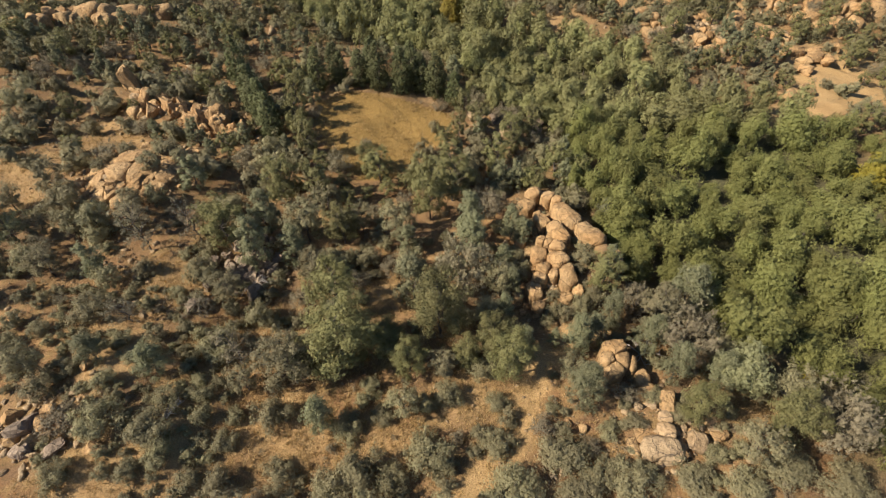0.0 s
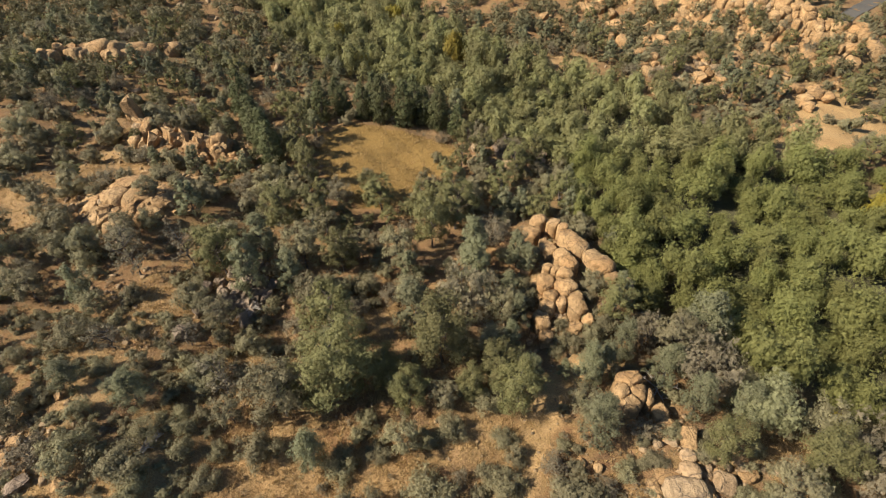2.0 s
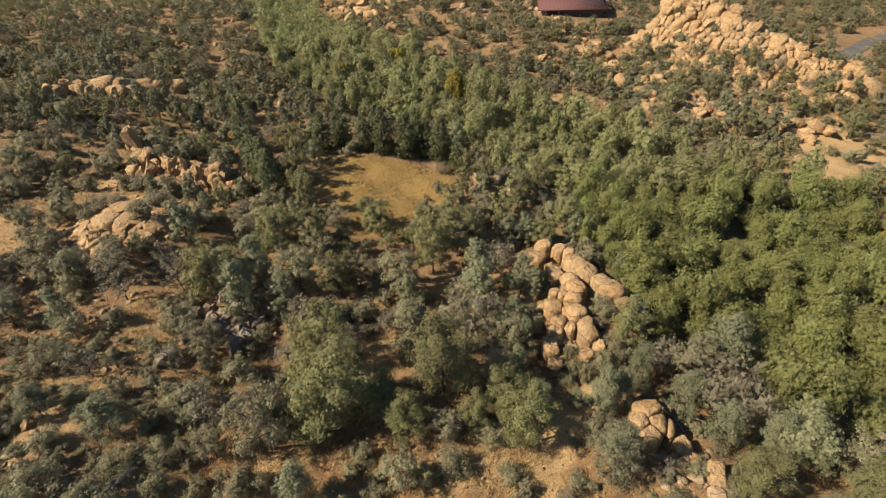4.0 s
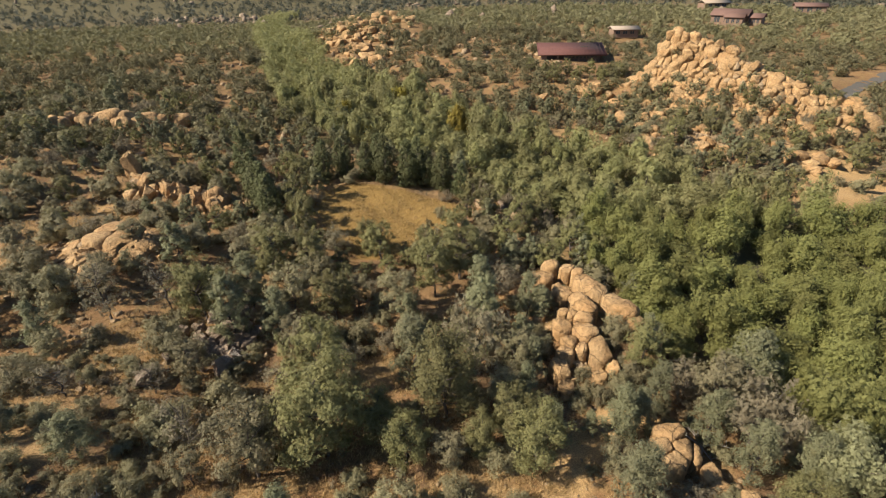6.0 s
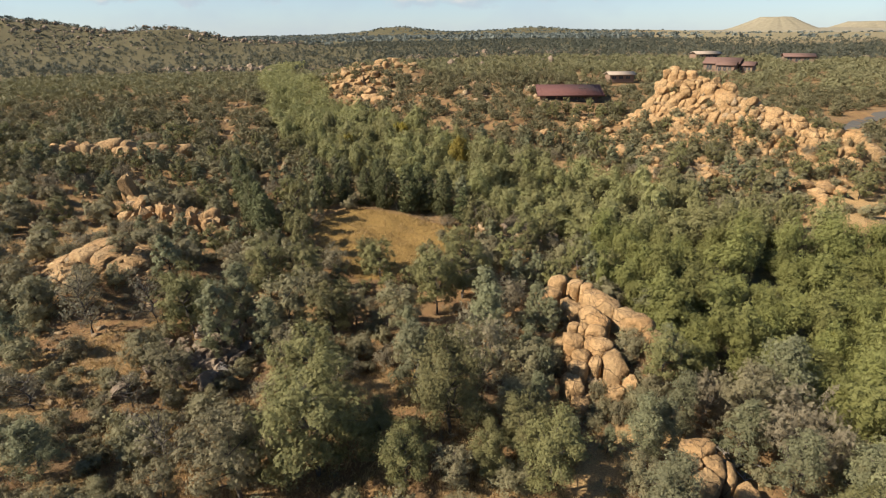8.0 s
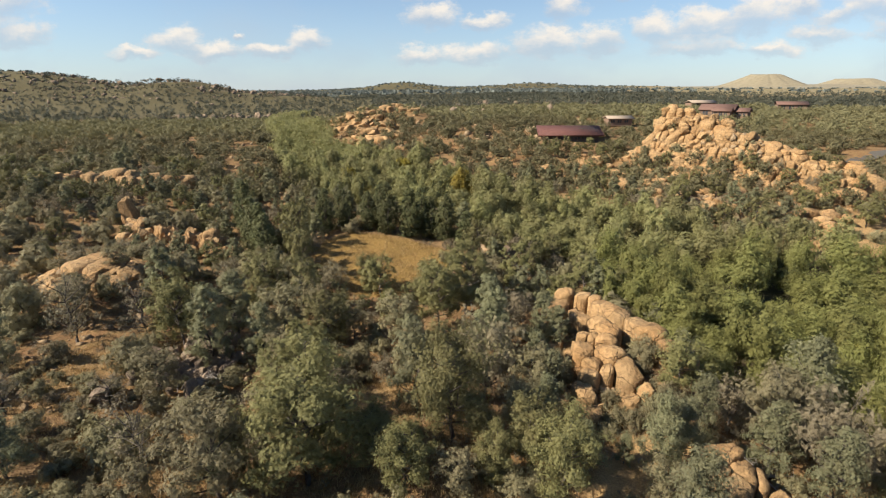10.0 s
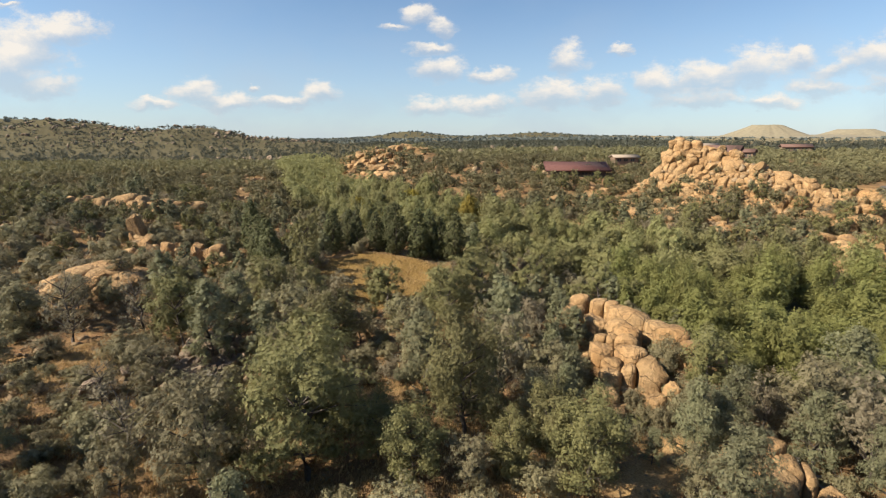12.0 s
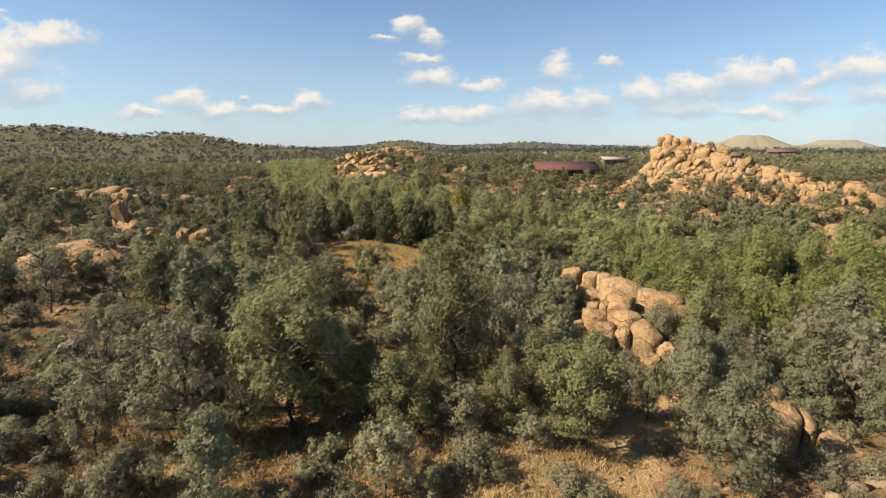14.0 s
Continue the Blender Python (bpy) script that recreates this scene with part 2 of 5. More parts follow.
def ground_material():
    """Decomposed granite: orange sand, straw, pebbles and litter; cover says what grows there."""
    mat, nt, N, L = node_material("decomposed granite soil")
    geo = N("ShaderNodeNewGeometry")
    pos = geo.outputs["Position"]
    at = N("ShaderNodeAttribute")
    at.attribute_name = "cover"
    sep = N("ShaderNodeSeparateColor")
    L(at.outputs["Color"], sep.inputs[0])
    big = noise_node(N, L, pos, 0.09, 4)
    mid = noise_node(N, L, pos, 0.8, 6, 0.65)
    fine = noise_node(N, L, pos, 7.0, 5, 0.7)
    soil = ramp(N, L, big, [(0.32, (0.194, 0.112, 0.057)), (0.52, (0.218, 0.136, 0.071)), (0.7, (0.237, 0.164, 0.098))])
    straw = ramp(N, L, mid, [(0.42, (0, 0, 0)), (0.66, (1, 1, 1))])
    col = mix(N, L, straw, soil, (0.237, 0.165, 0.079))
    litter = ramp(N, L, noise_node(N, L, pos, 0.33, 5, 0.6), [(0.5, (0, 0, 0)), (0.68, (1, 1, 1))])
    col = mix(N, L, litter, col, (0.150, 0.098, 0.060))
    tufts = ramp(N, L, noise_node(N, L, pos, 2.6, 4, 0.7), [(0.56, (0, 0, 0)), (0.64, (1, 1, 1))])
    col = mix(N, L, tufts, col, (0.119, 0.091, 0.049))
    col = mix(N, L, sep.outputs[0], col, mix(N, L, mid, (0.323, 0.211, 0.096), (0.396, 0.288, 0.155)))
    mead = mix(N, L, mid, (0.172, 0.116, 0.039), (0.258, 0.172, 0.065))
    col = mix(N, L, sep.outputs[1], col, mead)
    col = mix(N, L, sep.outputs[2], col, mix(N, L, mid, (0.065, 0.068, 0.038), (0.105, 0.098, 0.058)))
    col = mix(N, L, at.outputs["Alpha"], col, mix(N, L, big, (0.17, 0.150, 0.090), (0.23, 0.20, 0.125)))
    ff = ramp(N, L, fine, [(0.3, (0.62, 0.6, 0.58)), (0.68, (1.25, 1.22, 1.18))])
    col = mix(N, L, 1.0, col, ff, "MULTIPLY")
    grit = noise_node(N, L, pos, 26.0, 4, 0.75)
    col = mix(N, L, 1.0, col, ramp(N, L, grit, [(0.32, (0.66, 0.64, 0.62)), (0.68, (1.3, 1.28, 1.25))]), "MULTIPLY")
    bump = N("ShaderNodeBump")
    bump.inputs["Strength"].default_value, bump.inputs["Distance"].default_value = 0.9, 0.16
    h = N("ShaderNodeMath")
    L(fine, h.inputs[0])
    L(mid, h.inputs[1])
    L(h.outputs[0], bump.inputs["Height"])
    bs = N("ShaderNodeBsdfPrincipled")
    bs.inputs["Roughness"].default_value = 0.95
    bs.inputs["Specular IOR Level"].default_value = 0.1
    L(col, bs.inputs["Base Color"])
    L(bump.outputs[0], bs.inputs["Normal"])
    out = N("ShaderNodeOutputMaterial")
    L(bs.outputs[0], out.inputs["Surface"])
    return mat


def plain(name, a, b, scale=3.0, rough=0.8, metal=0.0, bump_by=0.02, stretch=(1, 1, 1)):
    mat, nt, N, L = node_material(name)
    tc = N("ShaderNodeTexCoord")
    mp = N("ShaderNodeMapping")
    mp.inputs["Scale"].default_value = stretch
    L(tc.outputs["Object"], mp.inputs["Vector"])
    n1 = noise_node(N, L, mp.outputs[0], scale, 6, 0.65)
    n2 = noise_node(N, L, mp.outputs[0], scale * 9, 3, 0.6)
    col = mix(N, L, 1.0, mix(N, L, n1, a, b), ramp(N, L, n2, [(0.3, (0.85, 0.85, 0.85)), (0.7, (1.1, 1.1, 1.1))]), "MULTIPLY")
    bump = N("ShaderNodeBump")
    bump.inputs["Distance"].default_value = bump_by
    L(n2, bump.inputs["Height"])
    bs = N("ShaderNodeBsdfPrincipled")
    bs.inputs["Roughness"].default_value, bs.inputs["Metallic"].default_value = rough, metal
    L(col, bs.inputs["Base Color"])
    L(bump.outputs[0], bs.inputs["Normal"])
    out = N("ShaderNodeOutputMaterial")
    L(bs.outputs[0], out.inputs["Surface"])
    return mat


M_SOIL = ground_material()
M_FARHILL = plain("bare tan hillside", (0.175, 0.150, 0.098), (0.225, 0.195, 0.13), 0.006, 0.95)
M_GRANITE = rock_material("warm granite", (0.318, 0.190, 0.085), (0.378, 0.256, 0.132), (0.10, 0.065, 0.045))
M_PALE = rock_material("pale granite", (0.30, 0.205, 0.115), (0.365, 0.275, 0.172), (0.12, 0.10, 0.085))
M_GREY = rock_material("grey broken granite", (0.18, 0.135, 0.10), (0.29, 0.225, 0.165), (0.10, 0.085, 0.08))
M_OAK = foliage("scrub oak leaves", (0.180, 0.161, 0.088), (0.246, 0.219, 0.127))
M_JUNIPER = foliage("juniper needles", (0.128, 0.122, 0.048), (0.187, 0.173, 0.075))
M_CEDAR = foliage("grey-green juniper scales", (0.145, 0.147, 0.079), (0.207, 0.204, 0.116), 0.3)
M_SHRUB = foliage("grey shrub twigs", (0.176, 0.147, 0.093), (0.227, 0.196, 0.130), 0.25)
M_CYPRESS = foliage("dark cypress needles", (0.064, 0.070, 0.027), (0.093, 0.098, 0.040), 0.15)
M_WILLOW = foliage("willow leaves", (0.150, 0.157, 0.047), (0.213, 0.210, 0.076), 0.35, 0.045, (0.189, 0.151, 0.028), 15.0)
# paler far willows, their colour also brightened since coarse crowns render dark
M_WILLOWPALE = foliage("pale willow leaves, brightened", (0.189, 0.186, 0.074), (0.253, 0.241, 0.109), 0.35, 0.045, (0.202, 0.166, 0.046), 10.0)
M_PALETREE = foliage("pale green leaves", (0.225, 0.232, 0.118), (0.275, 0.278, 0.150))
M_YELLOW = foliage("yellow autumn leaves", (0.202, 0.158, 0.022), (0.245, 0.202, 0.036))
# aerial haze put into the leaf colour, paler and bluer
M_HORIZON = foliage("haze-tinted blue-grey far woodland", (0.105, 0.122, 0.112), (0.145, 0.160, 0.142), 0.2, 0.004, leaflets=0)
M_WOODS = foliage("distant evergreen crowns", (0.123, 0.117, 0.055), (0.201, 0.182, 0.098), 0.25, 0.02, leaflets=4.5)
# bluish cast of distance haze mixed into these leaf colours
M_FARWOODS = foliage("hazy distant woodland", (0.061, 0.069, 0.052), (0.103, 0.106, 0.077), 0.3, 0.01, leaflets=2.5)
M_BARK = plain("dark bark", (0.05, 0.04, 0.032), (0.11, 0.09, 0.075), 4, 0.95, 0, 0.03, (1, 1, 0.2))
M_DEAD = plain("weathered grey dead wood", (0.17, 0.145, 0.125), (0.30, 0.27, 0.24), 5, 0.9)
M_GRASS = foliage("dry straw grass", (0.36, 0.25, 0.10), (0.44, 0.32, 0.15), 0.2, leaflets=0)
M_ROOF = plain("dark red metal roof", (0.085, 0.032, 0.026), (0.11, 0.042, 0.034), 0.7, 0.85)
M_ROOFRED = plain("brown-red tile roof", (0.105, 0.058, 0.045), (0.143, 0.079, 0.060), 0.9, 0.85)
M_ROOFTAN = plain("tan roof", (0.24, 0.185, 0.14), (0.30, 0.24, 0.185), 0.9, 0.85)
M_STUCCO = plain("brown stucco wall", (0.15, 0.095, 0.065), (0.20, 0.13, 0.09), 1.5, 0.9)
M_DARKWALL = plain("dark timber wall", (0.05, 0.038, 0.032), (0.08, 0.06, 0.05), 2, 0.7)
M_ASPHALT = plain("worn asphalt", (0.063, 0.058, 0.049), (0.081, 0.073, 0.063), 2, 0.95)
M_GLASS, _nt, _N, _L = node_material("window glass")
_g = _N("ShaderNodeBsdfPrincipled")
_g.inputs["Base Color"].default_value, _g.inputs["Roughness"].default_value, _g.inputs["Metallic"].default_value = (0.05, 0.055, 0.06, 1), 0.08, 0.0
_o = _N("ShaderNodeOutputMaterial")
_L(_g.outputs[0], _o.inputs["Surface"])

# ---- terrain ----
rng = np.random.default_rng(11)
WAVES = [(rng.uniform(0, 6.28), rng.uniform(0, 6.28), 2 * math.pi / wl, amp) for wl, amp in
         ((3.1, 0.05), (4.7, 0.07), (7.3, 0.10), (11, 0.14), (17, 0.18), (26, 0.22), (41, 0.3)) for _ in range(2)]


def smooth(a, b, v):
    t = np.clip((v - a) / (b - a), 0, 1)
    return t * t * (3 - 2 * t)


def mound(x, y, cx, cy, rx, ry, h, turn=0.0, power=1.0):
    c, s = math.cos(radians(turn)), math.sin(radians(turn))
    u, v = (x - cx) * c + (y - cy) * s, -(x - cx) * s + (y - cy) * c
    return h * np.exp(-((u / rx) ** 2 + (v / ry) ** 2) ** power)


# centre line of the creek wood, and its half width, by distance ahead
CREEK = [(0, 55, 14), (20, 49, 17), (30, 47, 23), (42, 43, 24), (50, 40, 24), (60, 39, 21), (66, 30, 20), (72, 21, 16), (82, 19, 17), (91, 13, 20), (100, -8, 19), (120, -20, 21),
         (150, -42, 17), (190, -62, 12), (240, -84, 12), (320, -120, 10), (420, -150, 9)]


def creek_at(y):
    ys, xs, ws = zip(*CREEK)
    return np.interp(y, ys, xs), np.interp(y, ys, ws)


def height(x, y):
    x, y = np.asarray(x, float), np.asarray(y, float)
    z = np.full(np.broadcast(x, y).shape, -1.0)
    near = np.exp(-np.clip(np.hypot(x, y - 50) - 120, 0, None) / 200)
    for a, p, k, amp in WAVES:
        z = z + amp * np.sin(k * (x * math.cos(a) + y * math.sin(a)) + p) * (0.75 + 0.25 * near) * 0.8
    cx, cw = creek_at(y)
    z = z - 1.7 * np.exp(-((x - cx) / cw) ** 2) * smooth(470, 300, y)
    # country beyond rises gently, more to the right
    z = z + 5.5 * smooth(95, 165, y) * smooth(-40, 25, x + (y - 100) * 0.25) + 3.5 * smooth(170, 280, y) * smooth(-60, 40, x)
    z = z + 4.0 * smooth(-38, -85, x) * smooth(20, 70, y) * smooth(420, 200, y)
    # outcrops
    z = z + 2.1 * smooth(-13, -32, x) * smooth(64, 46, y) * smooth(-5, 12, y)
    z = z + mound(x, y, 13.2, 37.5, 5.6, 10.0, 2.1, 18, 1.8) + mound(x, y, 18, 20, 7, 6, 1.1)
    z = z + mound(x, y, -38, 47.5, 6.5, 7.0, 2.3, 0, 1.4) + mound(x, y, -44, 66, 11, 4.5, 1.6, -25)
    z = z + crest(x, y) + mound(x, y, 50, 96, 10, 13, 1.5)
    z = z + mound(x, y, -42, 240, 27, 44, 9.5, 0, 1.2) + mound(x, y, 8, 200, 40, 30, 3.0)
    z = z + mound(x, y, 7, 64, 6, 5, 1.2)
    # hills
    rough = 1 + 0.16 * np.sin(x * 0.03 + y * 0.011) + 0.1 * np.sin(x * 0.083 - y * 0.05) + 0.06 * np.sin(x * 0.19 + 1.3)
    z = z + mound(x, y, -690, 760, 330, 210, 36, -20, 1.2) * rough
    z = z + mound(x, y, -390, 820, 190, 120, 13) * rough
    z = z + mound(x, y, -1900, 1900, 560, 400, 92, 0, 1.2) + mound(x, y, -470, 3500, 250, 300, 46) + mound(x, y, 420, 3500, 330, 300, 34)
    z = z + mound(x, y, -100, 3900, 1500, 400, 22) + mound(x, y, 1250, 4000, 500, 250, 14) + 9 * smooth(500, 2500, np.hypot(x, y))
    return z


def crest(x, y):
    """The long granite back: high at its far end, steep behind, a broad apron in front."""
    (x1, y1), (x2, y2) = (53.5, 134), (78, 99)
    dx, dy = x2 - x1, y2 - y1
    ln = math.hypot(dx, dy)
    t = ((x - x1) * dx + (y - y1) * dy) / ln ** 2
    d = ((x - x1) * dy - (y - y1) * dx) / ln
    top = 13.8 - 8.3 * np.clip(t, 0, 1) ** 1.5
    wide = np.where(d > 0, 8.5, 4.5)
    end = np.clip(np.maximum(-t, t - 1), 0, None) * ln
    return top * np.exp(-np.abs(d / wide) ** 1.6 - (end / 4.5) ** 2)


def inside(x, y, poly):
    x, y = np.asarray(x, float), np.asarray(y, float)
    res = np.zeros(np.broadcast(x, y).shape, bool)
    n = len(poly)
    for i in range(n):
        (x1, y1), (x2, y2) = poly[i], poly[(i + 1) % n]
        if y1 == y2:
            continue
        c = ((y1 > y) != (y2 > y)) & (x < (x2 - x1) * (y - y1) / (y2 - y1) + x1)
        res ^= c
    return res


def to_line(x, y, pts):
    x, y = np.asarray(x, float), np.asarray(y, float)
    best = np.full(np.broadcast(x, y).shape, 1e9)
    for (x1, y1), (x2, y2) in zip(pts, pts[1:]):
        dx, dy = x2 - x1, y2 - y1
        t = np.clip(((x - x1) * dx + (y - y1) * dy) / (dx * dx + dy * dy), 0, 1)
        best = np.minimum(best, np.hypot(x - x1 - t * dx, y - y1 - t * dy))
    return best


MEADOW = [(-22, 72), (-15, 74), (-5, 72), (0.5, 69), (0.5, 62), (-3.5, 58), (-5.5, 53.5), (-8, 51), (-12, 51.5), (-16, 54.5), (-20.5, 63)]
TRAIL = [(-1.5, 8), (4, 12), (7, 15.6), (8.3, 19.6), (9.8, 22.6), (12.6, 25.8), (16, 27)]
ROAD = [(80, 113), (87, 122), (93, 128), (99, 133), (107, 140), (118, 148), (150, 160)]
SANDY = [((-5.6, 31), 3.0), ((-17.5, 24), 3.4), ((3.4, 19.3), 3.6), ((-12.5, 15.8), 4.5), ((-29, 30.5), 4.0), ((-26, 11), 4.5), ((-4.5, 15.5), 3), ((27, 16.5), 2.6), ((-57, 48), 7), ((-49, 57), 4),
         ((54, 67), 6), ((68, 80), 12), ((61, 73), 6), ((26, 94), 4), ((21, 102), 4), ((92, 100), 7), ((-19, 11), 4), ((-29, 21), 4.2), ((-21, 16.5), 4.0), ((-33, 25), 3.5), ((-45, 232), 24), ((24, 104), 5), ((-47, 56), 4.5), ((-53, 61), 5), ((36, 112), 6), ((48, 108), 6), ((56, 104), 5), ((45, 96), 4)]


def grid_axis(lo, hi, step, reach_lo, reach_hi, grow):
    mid = list(np.arange(lo, hi + step, step))
    up, s = [mid[-1]], step
    while up[-1] < reach_hi:
        s *= grow
        up.append(up[-1] + s)
    down, s = [mid[0]], step
    while down[-1] > reach_lo:
        s *= grow
        down.append(down[-1] - s)
    return np.array(down[:0:-1] + mid + up[1:])


def mesh_from(name, verts, faces, mats=(), smooth_shade=False):
    me = bpy.data.meshes.new(name)
    verts, faces = np.asarray(verts, np.float32), np.asarray(faces, np.int32)
    me.vertices.add(len(verts))
    me.vertices.foreach_set("co", verts.ravel())
    k = faces.shape[1]
    me.loops.add(faces.size)
    me.loops.foreach_set("vertex_index", faces.ravel())
    me.polygons.add(len(faces))
    me.polygons.foreach_set("loop_start", np.arange(0, faces.size, k, dtype=np.int32))
    me.update(calc_edges=True)
    if smooth_shade:
        me.polygons.foreach_set("use_smooth", np.ones(len(faces), bool))
    for mt in mats:
        me.materials.append(mt)
    return me


def build_ground():
    gx = grid_axis(-62, 74, 0.75, -4700, 4700, 1.075)
    gy = grid_axis(2, 128, 0.75, -4700, 4900, 1.07)
    X, Y = np.meshgrid(gx, gy)
    Z = height(X, Y)
    n, m_ = len(gx), len(gy)
    idx = np.arange(n * m_).reshape(m_, n)
    faces = np.stack([idx[:-1, :-1], idx[:-1, 1:], idx[1:, 1:], idx[1:, :-1]], -1).reshape(-1, 4)
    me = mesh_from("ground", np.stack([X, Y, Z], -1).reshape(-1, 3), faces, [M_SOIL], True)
    sand = smooth(1.8, 0.8, to_line(X, Y, TRAIL) + 0.3 * np.sin(X * 1.7) * np.sin(Y * 1.3))
    for (sx, sy), r in SANDY:
        sand = np.maximum(sand, (0.95 if sx > 50 else 0.6) * smooth(1.15, 0.5, np.hypot(X - sx, Y - sy) / r + 0.2 * np.sin(X * 0.9 + sy) * np.sin(Y * 1.1 + sx)))
    mead = inside(X, Y, MEADOW) * 1.0
    far_plain = smooth(650, 1100, Y) * smooth(0.24, 0.40, X / np.maximum(Y, 1) + 0.03 * np.sin(Y * 0.004))
    cx, cw = creek_at(Y)
    # dark olive ground: floor of the creek wood, and distant ground as dense woodland
    creek_floor = np.exp(-((X - cx) / cw) ** 4) * smooth(470, 300, Y) * (Y > -50)
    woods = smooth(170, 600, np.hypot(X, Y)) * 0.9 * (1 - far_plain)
    col = np.stack([sand, mead, np.maximum(creek_floor, woods), far_plain], -1).reshape(-1, 4)
    at = me.color_attributes.new("cover", "FLOAT_COLOR", "POINT")
    at.data.foreach_set("color", col.astype(np.float32).ravel())
    ob = new("ground", me)
    tagged(ob, "orange decomposed granite soil with dry grass", "ground", kind="structure")


build_ground()


def far_hill(name, cx, cy, top, foot, h, label):
    """A flat-topped hill on the plain, as a fine disc of its own."""
    ra, an = np.linspace(0, 1, 40), np.linspace(0, 2 * math.pi, 120, endpoint=False)
    A, R = np.meshgrid(an, ra)
    reach = foot * 1.25
    X, Y = cx + np.cos(A) * R * reach, cy + np.sin(A) * R * reach
    gully = 1 + 0.035 * np.sin(A * 5 + cx) + 0.02 * np.sin(A * 13 + 1) + 0.012 * np.sin(A * 29)
    t = np.clip((R * reach * gully - top) / (foot - top), 0, 1)
    Z = height(X, Y) - 3 + h * (1 - t) ** 1.35 + 2.0 * np.sin(A * 3) * (1 - t)
    n, m_ = A.shape
    i = np.arange(n * m_).reshape(n, m_)
    fs = np.stack([i[:-1], np.roll(i[:-1], -1, 1), np.roll(i[1:], -1, 1), i[1:]], -1).reshape(-1, 4)
    ob = new(name, mesh_from(name, np.stack([X, Y, Z], -1).reshape(-1, 3), fs, [M_FARHILL], True))
    tagged(ob, label, "hill", kind="structure")


far_hill("mesa_hill", 2090, 3800, 95, 350, 94, "flat-topped bare tan hill on the horizon")
far_hill("mesa_hill", 2700, 3800, 110, 330, 64, "lower flat-topped bare tan hill on the horizon")
far_hill("low_hill", 2420, 3950, 300, 1000, 26, "broad bare tan swell of land below the mesas")

# ---- plants ----


def unit(v):
    return v / np.maximum(np.linalg.norm(v, axis=-1, keepdims=True), 1e-9)


def sprays(r, centres, outward, size, ragged=0.55):
    """Small sprays of leaves that face roughly outward."""
    n = len(centres)
    s = (size * r.uniform(0.6, 1.35, n))[:, None]
    nrm = unit(outward + ragged * r.normal(size=(n, 3)))
    t1 = unit(np.cross(nrm, r.normal(size=(n, 3))))
    t2 = np.cross(nrm, t1)
    v = np.stack([centres + t1 * s * 0.7, centres - t1 * s * 0.45 + t2 * s * 0.6, centres - t1 * s * 0.4 - t2 * s * 0.6], 1)
    return v.reshape(-1, 3), np.arange(3 * n).reshape(n, 3)


def boughs(r, shape, count):
    """Branches of an open crown: where each leaves the trunk and where it ends; and the tufts along them."""
    top, low, n = {"tree": (2.25, 0.45, 26), "cone": (2.75, 0.22, 34), "snag": (2.0, 0.35, 22)}[shape]
    ends, out = [], []
    for k in range(n):
        u = (k + r.uniform(0.2, 0.8)) / n
        a = 2.4 * k + r.uniform(-0.5, 0.5)
        if shape == "cone":
            reach = (1 - u) ** 0.72 * r.uniform(0.7, 1.05) * (0.72 + 0.28 * min(1, u * 5))
            rise = 0.22 * reach
        else:
            reach = (0.50 + 0.50 * math.sin(math.pi * min(1.0, 0.18 + 0.80 * u))) * r.uniform(0.62, 1.04)
            rise = (0.15 + 0.5 * u) * reach
        h0 = low + (top * 0.86 - low) * u
        ends.append((h0, math.cos(a) * reach, math.sin(a) * reach, h0 + rise + r.uniform(-0.05, 0.1)))
    size = {"tree": (0.10, 0.20), "cone": (0.09, 0.17), "snag": (0.08, 0.15)}[shape]
    for i in range(count):
        h0, ex, ey, ez = ends[i % n]
        q = r.uniform(0.35, 1.0) ** 0.7
        side = r.normal(size=3) * np.array([0.10, 0.10, 0.07])
        out.append((ex * q + side[0], ey * q + side[1], max(0.14, h0 + (ez - h0) * q + side[2]), r.uniform(*size)))
    return np.array(out), ends


